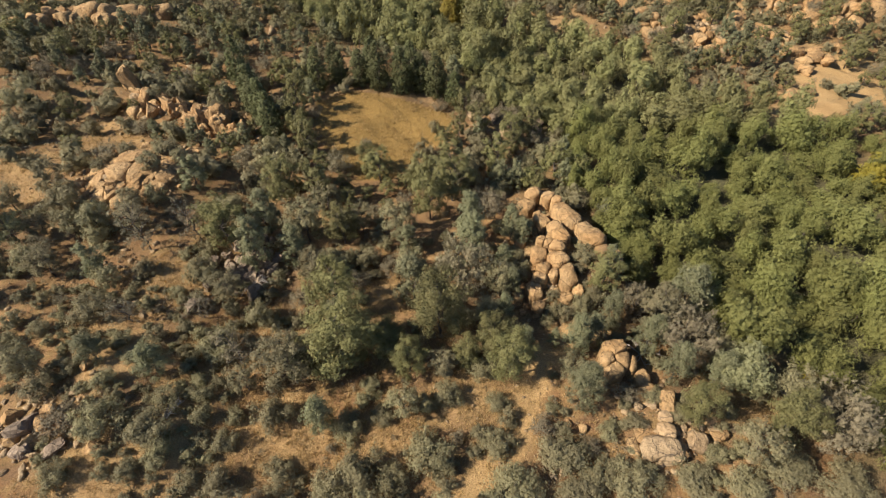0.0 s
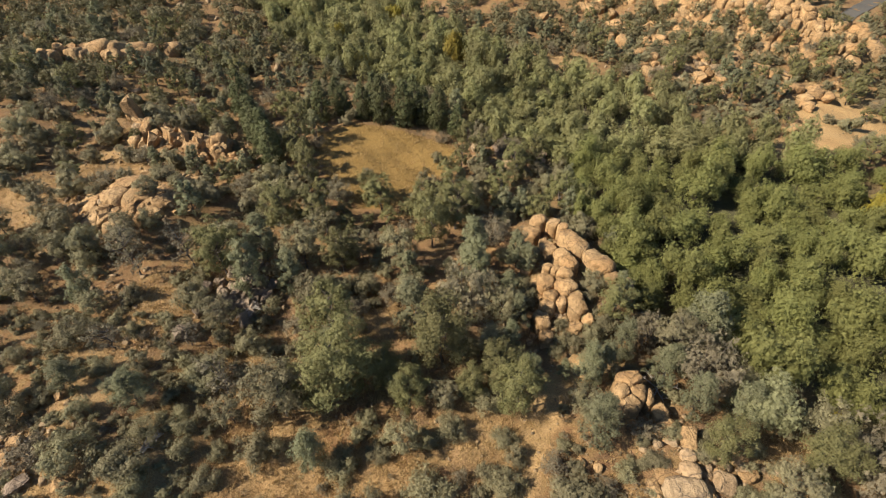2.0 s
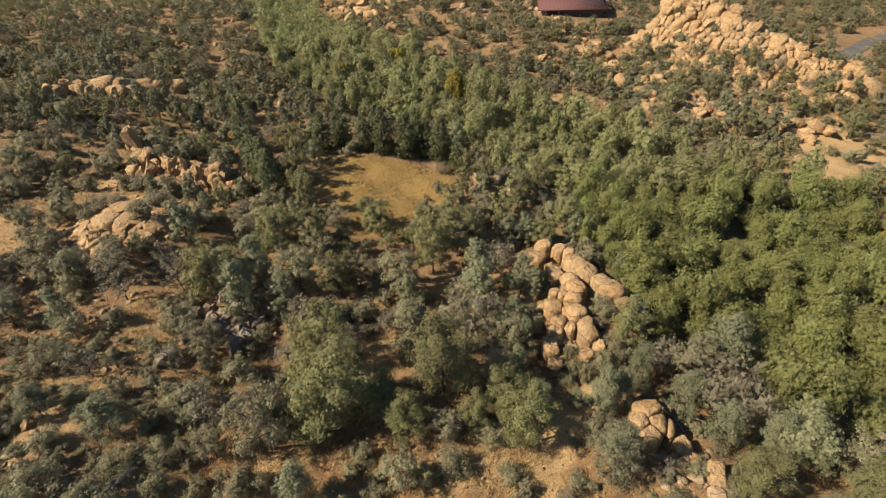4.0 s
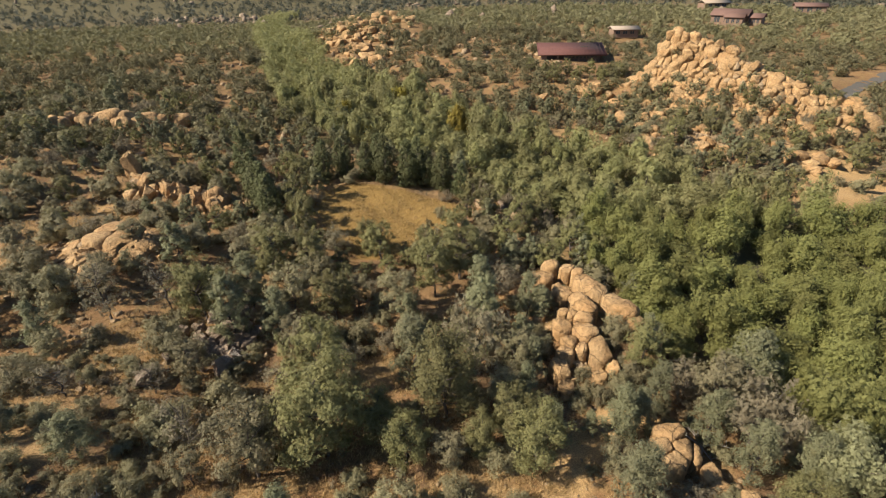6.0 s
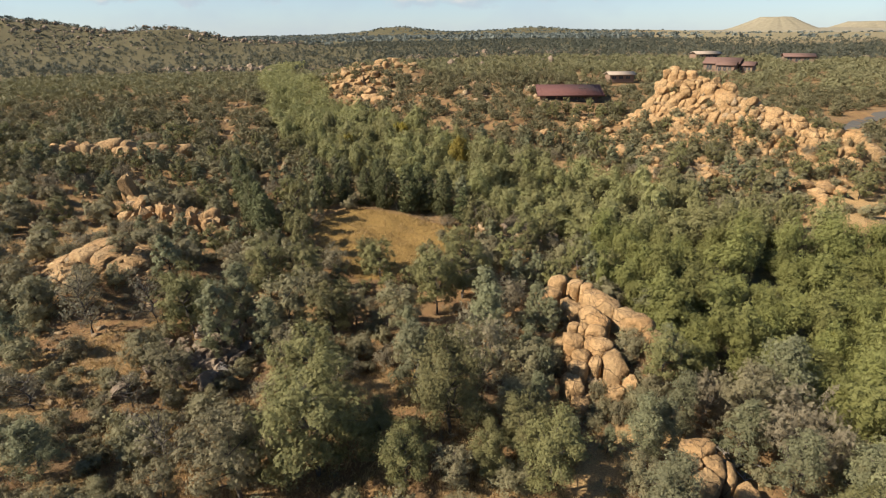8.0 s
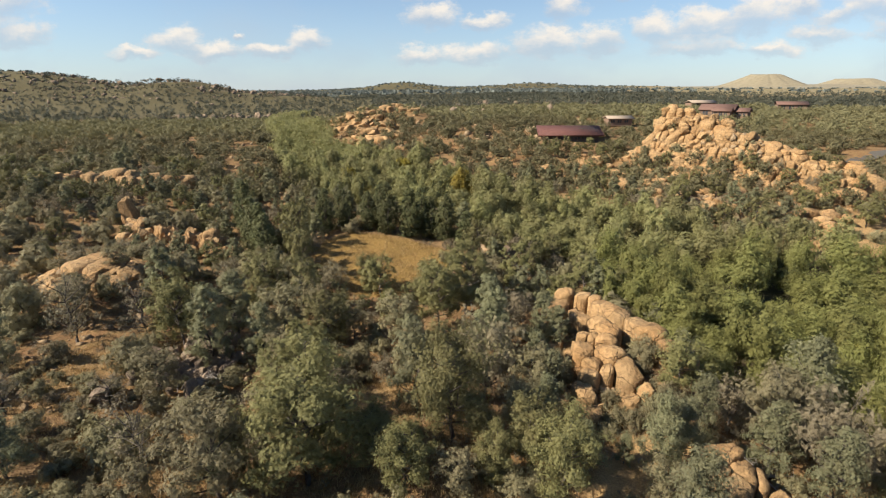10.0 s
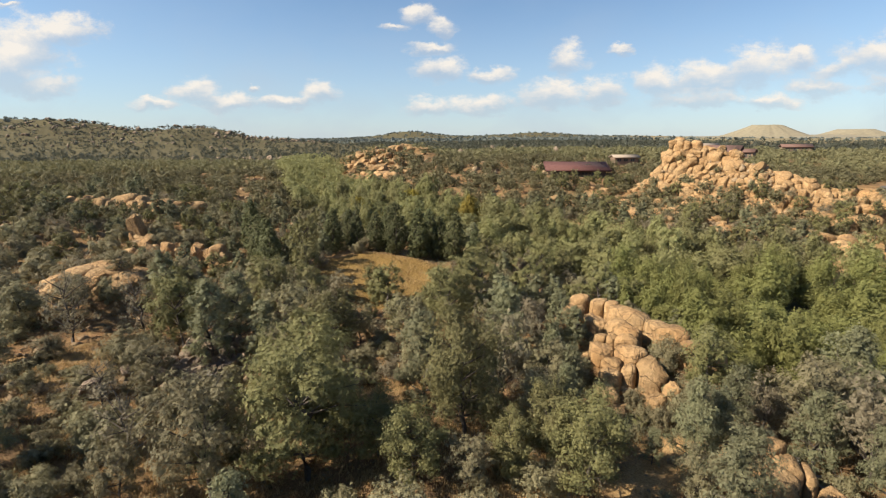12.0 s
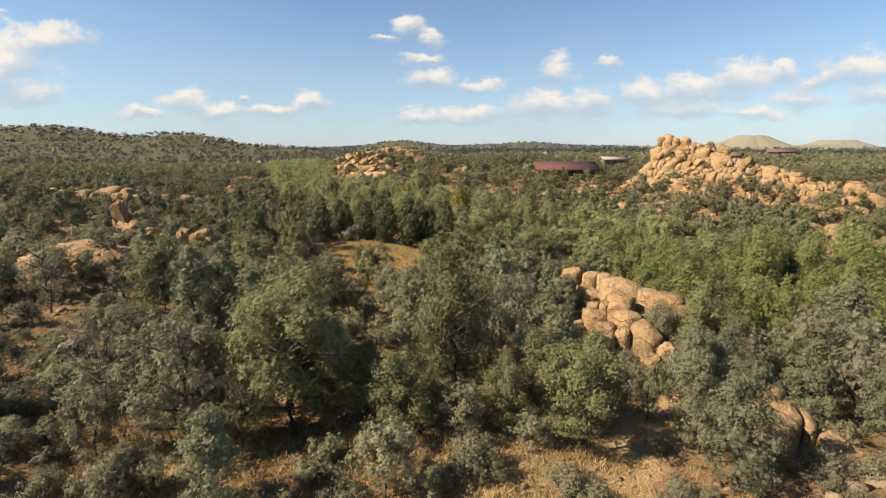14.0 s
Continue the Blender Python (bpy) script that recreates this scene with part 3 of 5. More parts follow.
def lobes_of(r, shape, count):
    """Centres and radii of the foliage tufts in a crown of radius 1 that stands on the ground."""
    # a few main limbs carry the tufts, so that the crown has bays and gaps
    arms = {"bush": 8, "column": 1, "canopy": 9, "bare": 10}[shape]
    height_of = {"bush": 1.35, "column": 3.4, "canopy": 2.05, "bare": 1.5}[shape]
    low = {"bush": 0.10, "column": 0.2, "canopy": 0.3, "bare": 0.25}[shape]
    size = {"bush": (0.12, 0.26), "column": (0.16, 0.28), "canopy": (0.15, 0.30), "bare": (0.10, 0.20)}[shape]
    out = []
    if shape == "column":
        for i in range(count):
            e = (i + r.uniform(0, 1)) / count
            w = 0.95 * min(1.0, 0.45 + 3 * e) * (1 - e) ** 0.55 * (0.92 + 0.12 * math.sin(11 * e + 2)) + 0.04
            a, q = r.uniform(0, 6.283), math.sqrt(r.uniform(0.25, 1))
            out.append((math.cos(a) * q * w, math.sin(a) * q * w, 0.15 + 2.75 * e, r.uniform(*size) * (1.1 - 0.45 * e)))
        return np.array(out)
    heads = []
    for k in range(arms):
        a = 6.283 * (k + r.uniform(-0.3, 0.3)) / arms
        q = r.uniform(0.25, 0.72) if k else 0.05
        heads.append((math.cos(a) * q, math.sin(a) * q, height_of * (1 - 0.55 * q * q) * r.uniform(0.62, 0.95) - 0.25, r.uniform(0.30, 0.46)))
    heads = np.array(heads)
    for i in range(count):
        h = heads[r.integers(0, arms)]
        d = r.normal(size=3)
        d = d / np.linalg.norm(d) * r.uniform(0.2, 1.0) ** 0.5
        p = h[:3] + d * h[3] * np.array([1, 1, 1.15])
        if r.random() < 0.28:
            p[2] = low + (p[2] - low) * r.uniform(0.0, 0.8)
        rho = math.hypot(p[0], p[1])
        if rho > 0.92:
            p[:2] *= 0.92 / rho
        p[2] = max(p[2], low)
        out.append((*p, r.uniform(*size)))
    return np.array(out)


def crown_mesh(name, seed, shape, lobes, count, size, mat, ragged=0.55, core=0.0):
    r = np.random.default_rng(seed)
    lb, ends = boughs(r, shape, lobes) if shape in ("tree", "cone", "snag") else (lobes_of(r, shape, lobes), None)
    w = lb[:, 3] ** 2
    pick = r.choice(len(lb), count, p=w / w.sum())
    d = unit(r.normal(size=(count, 3)))
    rad = lb[pick, 3] * np.clip(r.normal(0.85, 0.28, count), 0.1, 1.6)
    c = lb[pick, :3] + d * rad[:, None] * np.array([1.1, 1.1, 0.95])
    mid = np.array([0, 0, lb[:, 2].mean() * 0.8])
    out = unit(d * 0.7 + unit(c - mid) * 0.7 + np.array([0, 0, 0.3]))
    keep = c[:, 2] > 0.02
    v, f = sprays(r, c[keep], out[keep], size, ragged)
    if core > 0:
        cv, cf = lumps(r, lb[:, :3], lb[:, 3] * core)
        v, f = np.concatenate([v, cv]), np.concatenate([f, cf + len(v)])
    return mesh_from(name, v, f, [mat]), lb, ends


def lumps(r, centres, radii):
    """Ragged twenty-faced cores inside the tufts."""
    g = (1 + 5 ** 0.5) / 2
    base = unit(np.array([(-1, g, 0), (1, g, 0), (-1, -g, 0), (1, -g, 0), (0, -1, g), (0, 1, g), (0, -1, -g), (0, 1, -g), (g, 0, -1), (g, 0, 1), (-g, 0, -1), (-g, 0, 1)], float))
    fc = np.array([(0, 11, 5), (0, 5, 1), (0, 1, 7), (0, 7, 10), (0, 10, 11), (1, 5, 9), (5, 11, 4), (11, 10, 2), (10, 7, 6), (7, 1, 8),
                   (3, 9, 4), (3, 4, 2), (3, 2, 6), (3, 6, 8), (3, 8, 9), (4, 9, 5), (2, 4, 11), (6, 2, 10), (8, 6, 7), (9, 8, 1)])
    n = len(centres)
    v = base[None] * (radii[:, None, None] * r.uniform(0.65, 1.2, (n, 12, 1))) * np.array([1.1, 1.1, 0.85]) + centres[:, None]
    return v.reshape(-1, 3), (fc[None] + 12 * np.arange(n)[:, None, None]).reshape(-1, 3)


def tube(points, radii, sides=6):
    """A tapered limb along the points."""
    points = [Vector(p) for p in points]
    vs, fs = [], []
    for i, (p, rd) in enumerate(zip(points, radii)):
        q = points[min(i + 1, len(points) - 1)] - points[max(i - 1, 0)]
        rot = q.to_track_quat("Z", "Y")
        for k in range(sides):
            a = 6.2832 * k / sides
            vs.append(tuple(p + rot @ Vector((math.cos(a) * rd, math.sin(a) * rd, 0))))
    for i in range(len(points) - 1):
        for k in range(sides):
            a, b = i * sides + k, i * sides + (k + 1) % sides
            fs.append((a, b, b + sides, a + sides))
    return vs, fs


def join_tubes(name, tubes, mat):
    vs, fs = [], []
    for v, f in tubes:
        o = len(vs)
        vs += v
        fs += [tuple(i + o for i in q) for q in f]
    return mesh_from(name, vs, fs, [mat], True)


def trunk_mesh(name, seed, lb, girth=0.055, limbs=9, base_split=0.3):
    """A leaning trunk with limbs that grow out of it, as one connected skin."""
    r = random.Random(seed)
    sides = 5
    top = (r.uniform(-0.1, 0.1), r.uniform(-0.1, 0.1), float(lb[:, 2].mean()))
    fork = Vector((top[0] * 0.5, top[1] * 0.5, top[2] * base_split))
    vs, fs = tube([(0, 0, -0.12), tuple(fork * 0.5 + Vector((r.uniform(-.03, .03), r.uniform(-.03, .03), 0))), tuple(fork), top], [girth * 1.25, girth, girth * 0.85, girth * 0.4], sides)
    order = r.sample(range(len(lb)), min(limbs, len(lb)))
    for n, i in enumerate(order):
        end = Vector([float(q) for q in lb[i][:3]])
        bend = fork.lerp(end, 0.5) + Vector((r.uniform(-.08, .08), r.uniform(-.08, .08), 0.06))
        v, f = tube([tuple(fork), tuple(bend), tuple(end)], [girth * 0.55, girth * 0.36, girth * 0.12], sides)
        o = len(vs) - 1
        joint = 2 * sides + n % sides
        vs += v[1:]
        fs += [tuple(joint if q == 0 else q + o for q in face) for face in f]
    return mesh_from(name, vs, fs, [M_BARK], True)


def stem_mesh(name, seed, ends, girth):
    """A tapering trunk through the crown with a bough to every branch end, as one connected skin."""
    r = random.Random(seed)
    sides, rings = 5, 9
    top = max(e[3] for e in ends) * 0.96
    bend = [(r.uniform(-0.03, 0.03) * k, r.uniform(-0.03, 0.03) * k) for k in range(rings)]
    levels = [-0.12 + (top + 0.12) * k / (rings - 1) for k in range(rings)]
    vs, fs = tube([(bx, by, z) for (bx, by), z in zip(bend, levels)], [girth * (1.35 - 1.2 * k / (rings - 1)) for k in range(rings)], sides)
    for h0, ex, ey, ez in ends:
        ring = min(range(1, rings), key=lambda k: abs(levels[k] - h0 * 0.92))
        side = int((math.atan2(ey, ex) % 6.2832) / 6.2832 * sides) % sides
        joint = ring * sides + side
        p0, end = Vector(vs[joint]), Vector((ex, ey, ez))
        mid = p0.lerp(end, 0.5) + Vector((r.uniform(-.06, .06), r.uniform(-.06, .06), r.uniform(-0.05, 0.06)))
        v, f = tube([tuple(p0), tuple(mid), tuple(end)], [girth * 0.42, girth * 0.26, girth * 0.07], 4)
        o = len(vs) - 1
        vs += v[1:]
        fs += [tuple(joint if q == 0 else q + o for q in face) for face in f]
    return mesh_from(name, vs, fs, [M_BARK], True)


SPECIES = {
    # kind: (shape, tufts, sprays, spray size for crown radius 1, material, label, category, girth)
    "bush_near": ("bush", 70, 4600, 0.082, M_OAK, "low rounded grey-green scrub oak bush", "bush", 0.035),
    "bush_low": ("bush", 36, 1300, 0.145, M_OAK, "small grey-green scrub bush", "bush", 0.03),
    "tree_near": ("tree", 210, 13500, 0.054, M_JUNIPER, "tall spreading olive-green evergreen oak tree", "tree", 0.045),
    "greytree_near": ("tree", 130, 7000, 0.062, M_OAK, "airy grey-green oak tree on dry soil", "tree", 0.045),
    "pine_near": ("cone", 170, 8200, 0.060, M_CEDAR, "airy cone-shaped grey-green juniper tree", "tree", 0.042),
    "pine": ("cone", 110, 3000, 0.095, M_CEDAR, "cone-shaped grey-green juniper tree among scrub", "tree", 0.042),
    "snag": ("snag", 70, 900, 0.070, M_SHRUB, "thin half-bare grey tree with dark limbs", "tree", 0.040),
    "bush": ("bush", 54, 2400, 0.112, M_OAK, "rounded grey-green scrub oak on dry soil", "bush", 0.04),
    "juniper": ("tree", 110, 3600, 0.092, M_JUNIPER, "dark olive juniper tree with open crown", "tree", 0.04),
    "greytree": ("tree", 100, 3000, 0.095, M_OAK, "airy grey-green oak tree among scrub", "tree", 0.04),
    "shrub": ("bare", 80, 2500, 0.078, M_SHRUB, "sparse grey-brown half-bare shrub", "shrub", 0.03),
    "cypress": ("column", 130, 3600, 0.115, M_CYPRESS, "tall dark green cone-shaped cypress", "tree", 0.06),
    "willow": ("canopy", 80, 4000, 0.098, M_WILLOW, "leafy yellow-green creek-side willow tree", "tree", 0.04),
    "willow_far": ("canopy", 56, 1500, 0.150, M_WILLOWPALE, "pale yellow-green willow farther along the creek, brightened in colour", "tree", 0.04),
    "bush_far": ("bush", 34, 800, 0.18, M_OAK, "grey-green scrub oak on the slope", "bush", 0.045),
    "juniper_far": ("tree", 60, 900, 0.17, M_JUNIPER, "dark olive juniper on the slope", "tree", 0.05),
    "pine_far": ("cone", 60, 900, 0.17, M_CEDAR, "cone-shaped grey-green juniper on the slope", "tree", 0.05),
    "paletree": ("canopy", 90, 7500, 0.085, M_PALETREE, "pale silver-green leafy tree", "tree", 0.04),
    "yellow": ("bush", 34, 1600, 0.14, M_YELLOW, "small bush turning autumn yellow", "bush", 0.03),
    "willow_yellow": ("canopy", 46, 1900, 0.14, M_YELLOW, "creek-side tree turning autumn yellow", "tree", 0.04),
}
VARIANTS, CACHE, PLANTED = 4, {}, []


def plant(kind, x, y, radius, tall=1.0, spin=None):
    shape, lobes, count, size, mat, label, category, girth = SPECIES[kind]
    i = len(PLANTED)
    key = (kind, i % VARIANTS)
    if key not in CACHE:
        seed = sum(map(ord, kind)) * 7 + i % VARIANTS
        crown, lb, ends = crown_mesh("crown", seed, shape, lobes, count, size, mat, 0.6 if shape == "bare" else 0.34, 0.0)
        CACHE[key] = (crown, stem_mesh("trunk", seed, ends, girth) if ends else trunk_mesh("trunk", seed, lb, girth, 16 if shape == "bare" or "near" in kind else 9))
    crown, trunk = CACHE[key]
    name = {"bush": "scrub_oak", "bush_near": "scrub_oak", "bush_low": "low_bush", "bush_far": "slope_oak", "juniper_far": "slope_juniper", "paletree": "pale_tree", "yellow": "yellow_bush", "willow_yellow": "yellow_tree", "tree_near": "oak_tree", "greytree_near": "grey_oak", "greytree": "grey_oak", "pine_near": "cone_juniper", "pine": "cone_juniper", "pine_far": "slope_cedar", "snag": "thin_tree", "willow": "willow_tree", "willow_far": "willow_tree", "shrub": "grey_shrub"}.get(kind, kind)
    root = new(name)
    root.empty_display_size = 0.3
    a = spin if spin is not None else (i * 137.5) % 360
    root.matrix_world = Matrix.Translation((x, y, float(height(x, y)) - 0.02)) @ pose(0, 0, 0, 0, 0, a) @ Matrix.Diagonal((radius, radius, radius * tall, 1))
    tagged(root, label, category, group={"willow": "trees along the creek", "willow_far": "trees along the creek", "cypress": "cypresses round the meadow"}.get(kind, ""))
    for nm, me in (("trunk", trunk), ("crown", crown)):
        ob = new(nm, me)
        ob.parent = root
    PLANTED.append((x, y, radius))
    return root


def free(x, y, r, gap=0.75):
    for a, b, c in PLANTED:
        if abs(a - x) < 8 and math.hypot(a - x, b - y) < gap * (r + c):
            return False
    return True


PLANTS = {
    'slope_left': [(-35.7, 31, 2.1), (-30.9, 31.5, 1.5), (-24.7, 31.1, 2.2), (-33.9, 25.8, 2.3), (-29.8, 25.4, 2), (-23, 26.3, 1.7), (-20.4, 22.9, 2.5), (-17.8, 26.8, 2.1), (-37.3, 20.5, 1.5), (-33.8, 18, 1.8), (-30.6, 20.9, 1.9), (-24.6, 20, 2.3), (-28.5, 18.5, 1.4), (-26.7, 14.7, 2.1), (-22.9, 14.5, 2.3), (-21.4, 13.4, 1.3), (-19.2, 16.2, 1.3), (-16.9, 16.6, 1), (-13.6, 16.6, 2), (-28.3, 10.6, 1.5), (-23.4, 11.4, 1.3), (-21.4, 12.4, 1.2), (-17.2, 14.3, 1.5), (-18.7, 11.3, 1.3), (-16.3, 11.3, 1.6), (-12.1, 12.1, 1.7)],
    'middle': [(-9.3, 16.1, 1.7), (-7.2, 15.9, 1.5), (-12.5, 21.2, 1.9), (-4.4, 17.2, 1.1), (-0.6, 18.3, 1.2), (-10.2, 28.2, 2.6), (-13, 32.2, 1.8), (-14.4, 29.8, 1.4), (-5.7, 11.9, 2.2), (-2.9, 11.5, 1.6), (-8.2, 10.9, 1.6), (-0.2, 13.9, 2), (-2.5, 29.7, 2.4), (0.3, 25.4, 2.7), (-9, 24.3, 2.1), (-5.5, 34.3, 1.4), (-2.3, 21.4, 1.7), (1.3, 18.9, 1.3)],
    'right': [(2.5, 31.5, 3.2), (4.2, 21.6, 1.4), (6.7, 21.5, 2.1), (5.2, 23.8, 1.9), (7.2, 25.6, 1.5), (15.2, 27.7, 1.6), (16.6, 31.1, 1.9), (19.8, 29.6, 2.2), (16.9, 16.8, 1.5), (22.8, 24.7, 3.1), (21, 21.3, 1.7), (24.6, 21, 1.8), (21.5, 17.5, 1.6), (28.6, 16.6, 2), (32.4, 16.8, 3.2), (5.5, 14.9, 2.3), (10.6, 13.8, 2.3), (13.2, 12.9, 1.6), (9.2, 16.3, 1.3), (6.2, 11.5, 2.2), (11.2, 11.5, 1.9), (15.8, 12.2, 1.9), (20.4, 12.5, 1.9), (24.2, 12.1, 1.7), (27.6, 13, 2.1), (31.5, 12.5, 2), (21.1, 27.2, 2.1), (17.2, 25.6, 0.9)],
    'far_left': [(-54.2, 66.9, 3.2), (-47.9, 70.6, 3.1), (-44.2, 71.4, 2.6), (-37.8, 68.2, 2.2), (-47.3, 60.7, 1.9), (-53, 60.4, 1.7), (-56, 50, 1.4), (-58.6, 51.2, 2.1), (-64.2, 58.5, 2.3), (-61.6, 59.9, 2), (-66.5, 65.8, 3.1), (-49.4, 50, 2.7), (-45.4, 41.2, 2.8), (-39.4, 38, 2.6), (-48.5, 36.2, 2.3), (-30.3, 48.6, 2.7), (-37.1, 51.2, 1.5), (-34.8, 42.3, 1.5), (-32.8, 35.6, 2.6), (-27.9, 37.5, 2.2), (-43.3, 71.4, 2.8), (-57.2, 60.2, 1.7), (-63.7, 64, 2.3), (-63.8, 70.7, 2.2)],
    'mid_far': [(-25.8, 42.7, 2), (-25, 47.4, 2.4), (-24.1, 52.3, 2.6), (-20, 52, 2.1), (-19.6, 56.5, 1.8), (-20.3, 45.8, 2.7), (-16.3, 46.6, 2.3), (-24, 36.7, 2.4), (-20.4, 39.5, 2.5), (-15.9, 39.2, 2.5), (-11.6, 38.9, 2.3), (-14.6, 44.7, 1.8), (-11.7, 58.2, 1), (-10.7, 54.8, 1.2), (-2.2, 63.2, 1.1), (-0.3, 57.8, 1.6), (-2.9, 49.3, 2.3), (0.9, 46.9, 3.1), (-1.7, 43, 2.4), (-5.1, 39.8, 2.1), (-3.8, 37, 1.8), (-16.1, 35.1, 2), (-20, 34.1, 2.3), (-11.3, 34.6, 2), (-8.5, 35.6, 1.8), (-9.8, 41.3, 1.6)],
    'thicket': [(6, 31.1, 1.9), (4.8, 26.8, 1.6), (8.2, 25, 1.6), (17.1, 27.5, 1.5), (12.2, 21.3, 1.3), (10.2, 18.3, 1.2), (5.6, 18.6, 1.6), (17.5, 21.9, 2), (19.8, 24.8, 1.8), (15.5, 21, 1.4), (18.8, 19.3, 1.4)],
    'tall': [(14.8, 28.5, 2.1), (5.9, 22.9, 1.2), (2.9, 22.3, 1.3), (1.7, 31.1, 2.8), (-16.3, 26.2, 2.5), (-29.1, 36.9, 2), (-35.3, 38.8, 1.7), (-19.8, 39.2, 2.1), (24.1, 28.9, 2.8), (-10.8, 53.1, 1.6), (-3.4, 33.8, 1.7), (-20.5, 47, 2.1), (-25.9, 38.2, 2)],
    'ridge': [(4.5, 61.6, 1.8), (3, 49.6, 2.9), (6.7, 53, 2.1), (8.9, 58.5, 1.8), (14.8, 58.7, 2.1), (14.3, 51.4, 2.1), (5.7, 43.5, 2.4), (3.1, 39.4, 2.4), (7.8, 38.6, 1.8), (16.2, 46.2, 2.2), (15.7, 37, 1.4), (3.4, 35.8, 2.6), (7.7, 36, 1.5), (10.1, 39.3, 1), (8.8, 33.8, 1.3)],
}
rnd = random.Random(5)
for zone, spots in PLANTS.items():
    for x, y, r in spots:
        q = rnd.random()
        if math.hypot(x - 16.4, y - 22.2) < 1.9:
            continue
        if (14.3 < x < 20.5 and 16.5 < y < 21.5) or (zone == "thicket" and y < 20) or to_line(x, y, TRAIL) < 1.3:
            plant("bush_near", x, y, r * 0.7, 0.75)
            continue
        if zone in ("thicket", "tall"):
            r = min(r, 3.5)
            if not free(x, y, r, 0.42):
                continue
            if x > 4 and y < 30:
                kind = "pine_near" if q < 0.75 else "greytree_near"
            elif y < 30:
                kind = "tree_near" if q < 0.6 or r > 3 else "greytree_near" if q < 0.85 else "snag"
            else:
                kind = "juniper" if q < 0.4 else "greytree" if q < 0.65 else "pine"
            tall = rnd.uniform(0.95, 1.2)
        elif y < 16 and zone in ("right", "middle", "slope_left"):
            kind, tall = "bush_near", rnd.uniform(0.58, 0.75) if x > 3 else rnd.uniform(0.8, 1.05)
        elif zone == "right" and r > 2.9:
            kind, tall = "shrub", 1.45
        elif zone in ("slope_left", "far_left") and q < 0.6:
            kind, tall = ("bush_near" if y < 26 else "bush" if y < 46 else "bush_far"), rnd.uniform(0.9, 1.15)
        elif r < 1.55:
            kind, tall = ("shrub" if q < 0.2 else "bush_near" if y < 30 else "bush"), rnd.uniform(0.8, 1.05)
        elif y < 26:
            kind, tall = ("tree_near" if q < 0.4 or r > 3 else ("pine_near" if x > 4 or q > 0.7 else "greytree_near") if q < 0.85 else "snag" if x < -8 else "bush_near"), rnd.uniform(1.0, 1.3) * (0.8 if zone == "slope_left" else 1.0)
        elif y < 46:
            kind, tall = ("juniper" if q < 0.3 else "greytree" if q < 0.5 else "pine" if q < 0.7 else "bush" if q < 0.86 else "snag" if x < -8 else "shrub"), rnd.uniform(1.0, 1.25)
        else:
            kind, tall = ("juniper_far" if q < 0.5 else "bush_far"), rnd.uniform(0.9, 1.2)
        plant(kind, x, y, r * (0.9 if zone == "slope_left" else 1.05), tall)
for x, y, r in [(-32.2, 70.5, 2.5), (-28.6, 65, 2.3), (-25.5, 59.2, 2.1), (-36.8, 78, 2.4), (-22.2, 75.4, 2.0), (-18.6, 77.2, 1.7), (-15.4, 76.4, 2.1), (-12.0, 75.6, 2.3), (-8.4, 75.6, 2.4),
                (-5.2, 76.4, 2.0), (-2.4, 74.6, 2.2), (0.6, 72.6, 1.7), (-30.6, 67.4, 2.0), (-13.8, 79.6, 2.1), (-7.0, 79.4, 2.2), (-20.4, 79.6, 2.0), (-26.8, 62.4, 1.8)]:
    plant("cypress", x, y, r * 1.08, rnd.uniform(0.95, 1.2))
for x, y in [(23, 147), (26, 146), (29.5, 147.5), (33, 146), (36, 147), (39, 146), (41.5, 148.5), (44, 152), (19.5, 150), (31, 143), (25, 141), (38, 141), (43, 143)]:
    plant("juniper_far", x, y, rnd.uniform(1.3, 2.1), rnd.uniform(0.9, 1.1))
for x, y, r, tall in [(6.4, 27, 1.4, 1.4), (7.4, 30.6, 1.5, 1.3), (8.4, 24.4, 1.1, 1.3), (14.6, 25, 1.5, 1.35), (16.8, 27.6, 1.6, 1.3), (6.6, 33.8, 1.6, 1.2), (11.2, 25.2, 0.9, 1.1), (17.6, 33.4, 1.5, 1.1), (9.0, 37.5, 1.4, 1.1)]:
    plant("pine_near" if y < 30 else "pine", x, y, r, tall)
for kind, x, y, r, tall in [("tree_near", -8.3, 22.3, 3.7, 0.98), ("greytree_near", -12.6, 20.3, 2.7, 1.15), ("snag", -17.6, 21.4, 2.2, 1.15), ("pine_near", 12.8, 19.0, 2.3, 1.03),
                            ("pine_near", 13.0, 24.2, 1.8, 1.35), ("pine_near", 0.0, 27.8, 2.0, 1.15), ("pine_near", 5.5, 26.0, 1.1, 1.5), ("bush_near", 2.8, 22.9, 1.1, 1.3), ("tree_near", -4.6, 23.6, 1.9, 0.9)]:
    plant(kind, x, y, r, tall)
plant("paletree", 26.4, 20.9, 2.4, 1.15)
plant("yellow", 32.7, 20.8, 1.1)
for x, y, r in [(-23.5, 67, 2.0), (-22.6, 62.5, 2.0), (-21, 58.6, 1.9), (-19.3, 55.4, 1.8), (-17, 52.6, 1.7), (-24.5, 71.5, 2.0), (-13.2, 48.4, 1.6), (-12.3, 45.6, 1.5), (-7.6, 48.2, 1.5), (-10, 47, 1.2), (-5.4, 50.2, 1.5), (-7.2, 44.8, 1.3), (2.2, 66, 1.6), (1.6, 60, 1.5)]:
    plant("juniper_far", x, y, r * (1.0 if y > 53 else 0.85), rnd.uniform(1.2, 1.5) if y > 53 else rnd.uniform(0.75, 0.95))


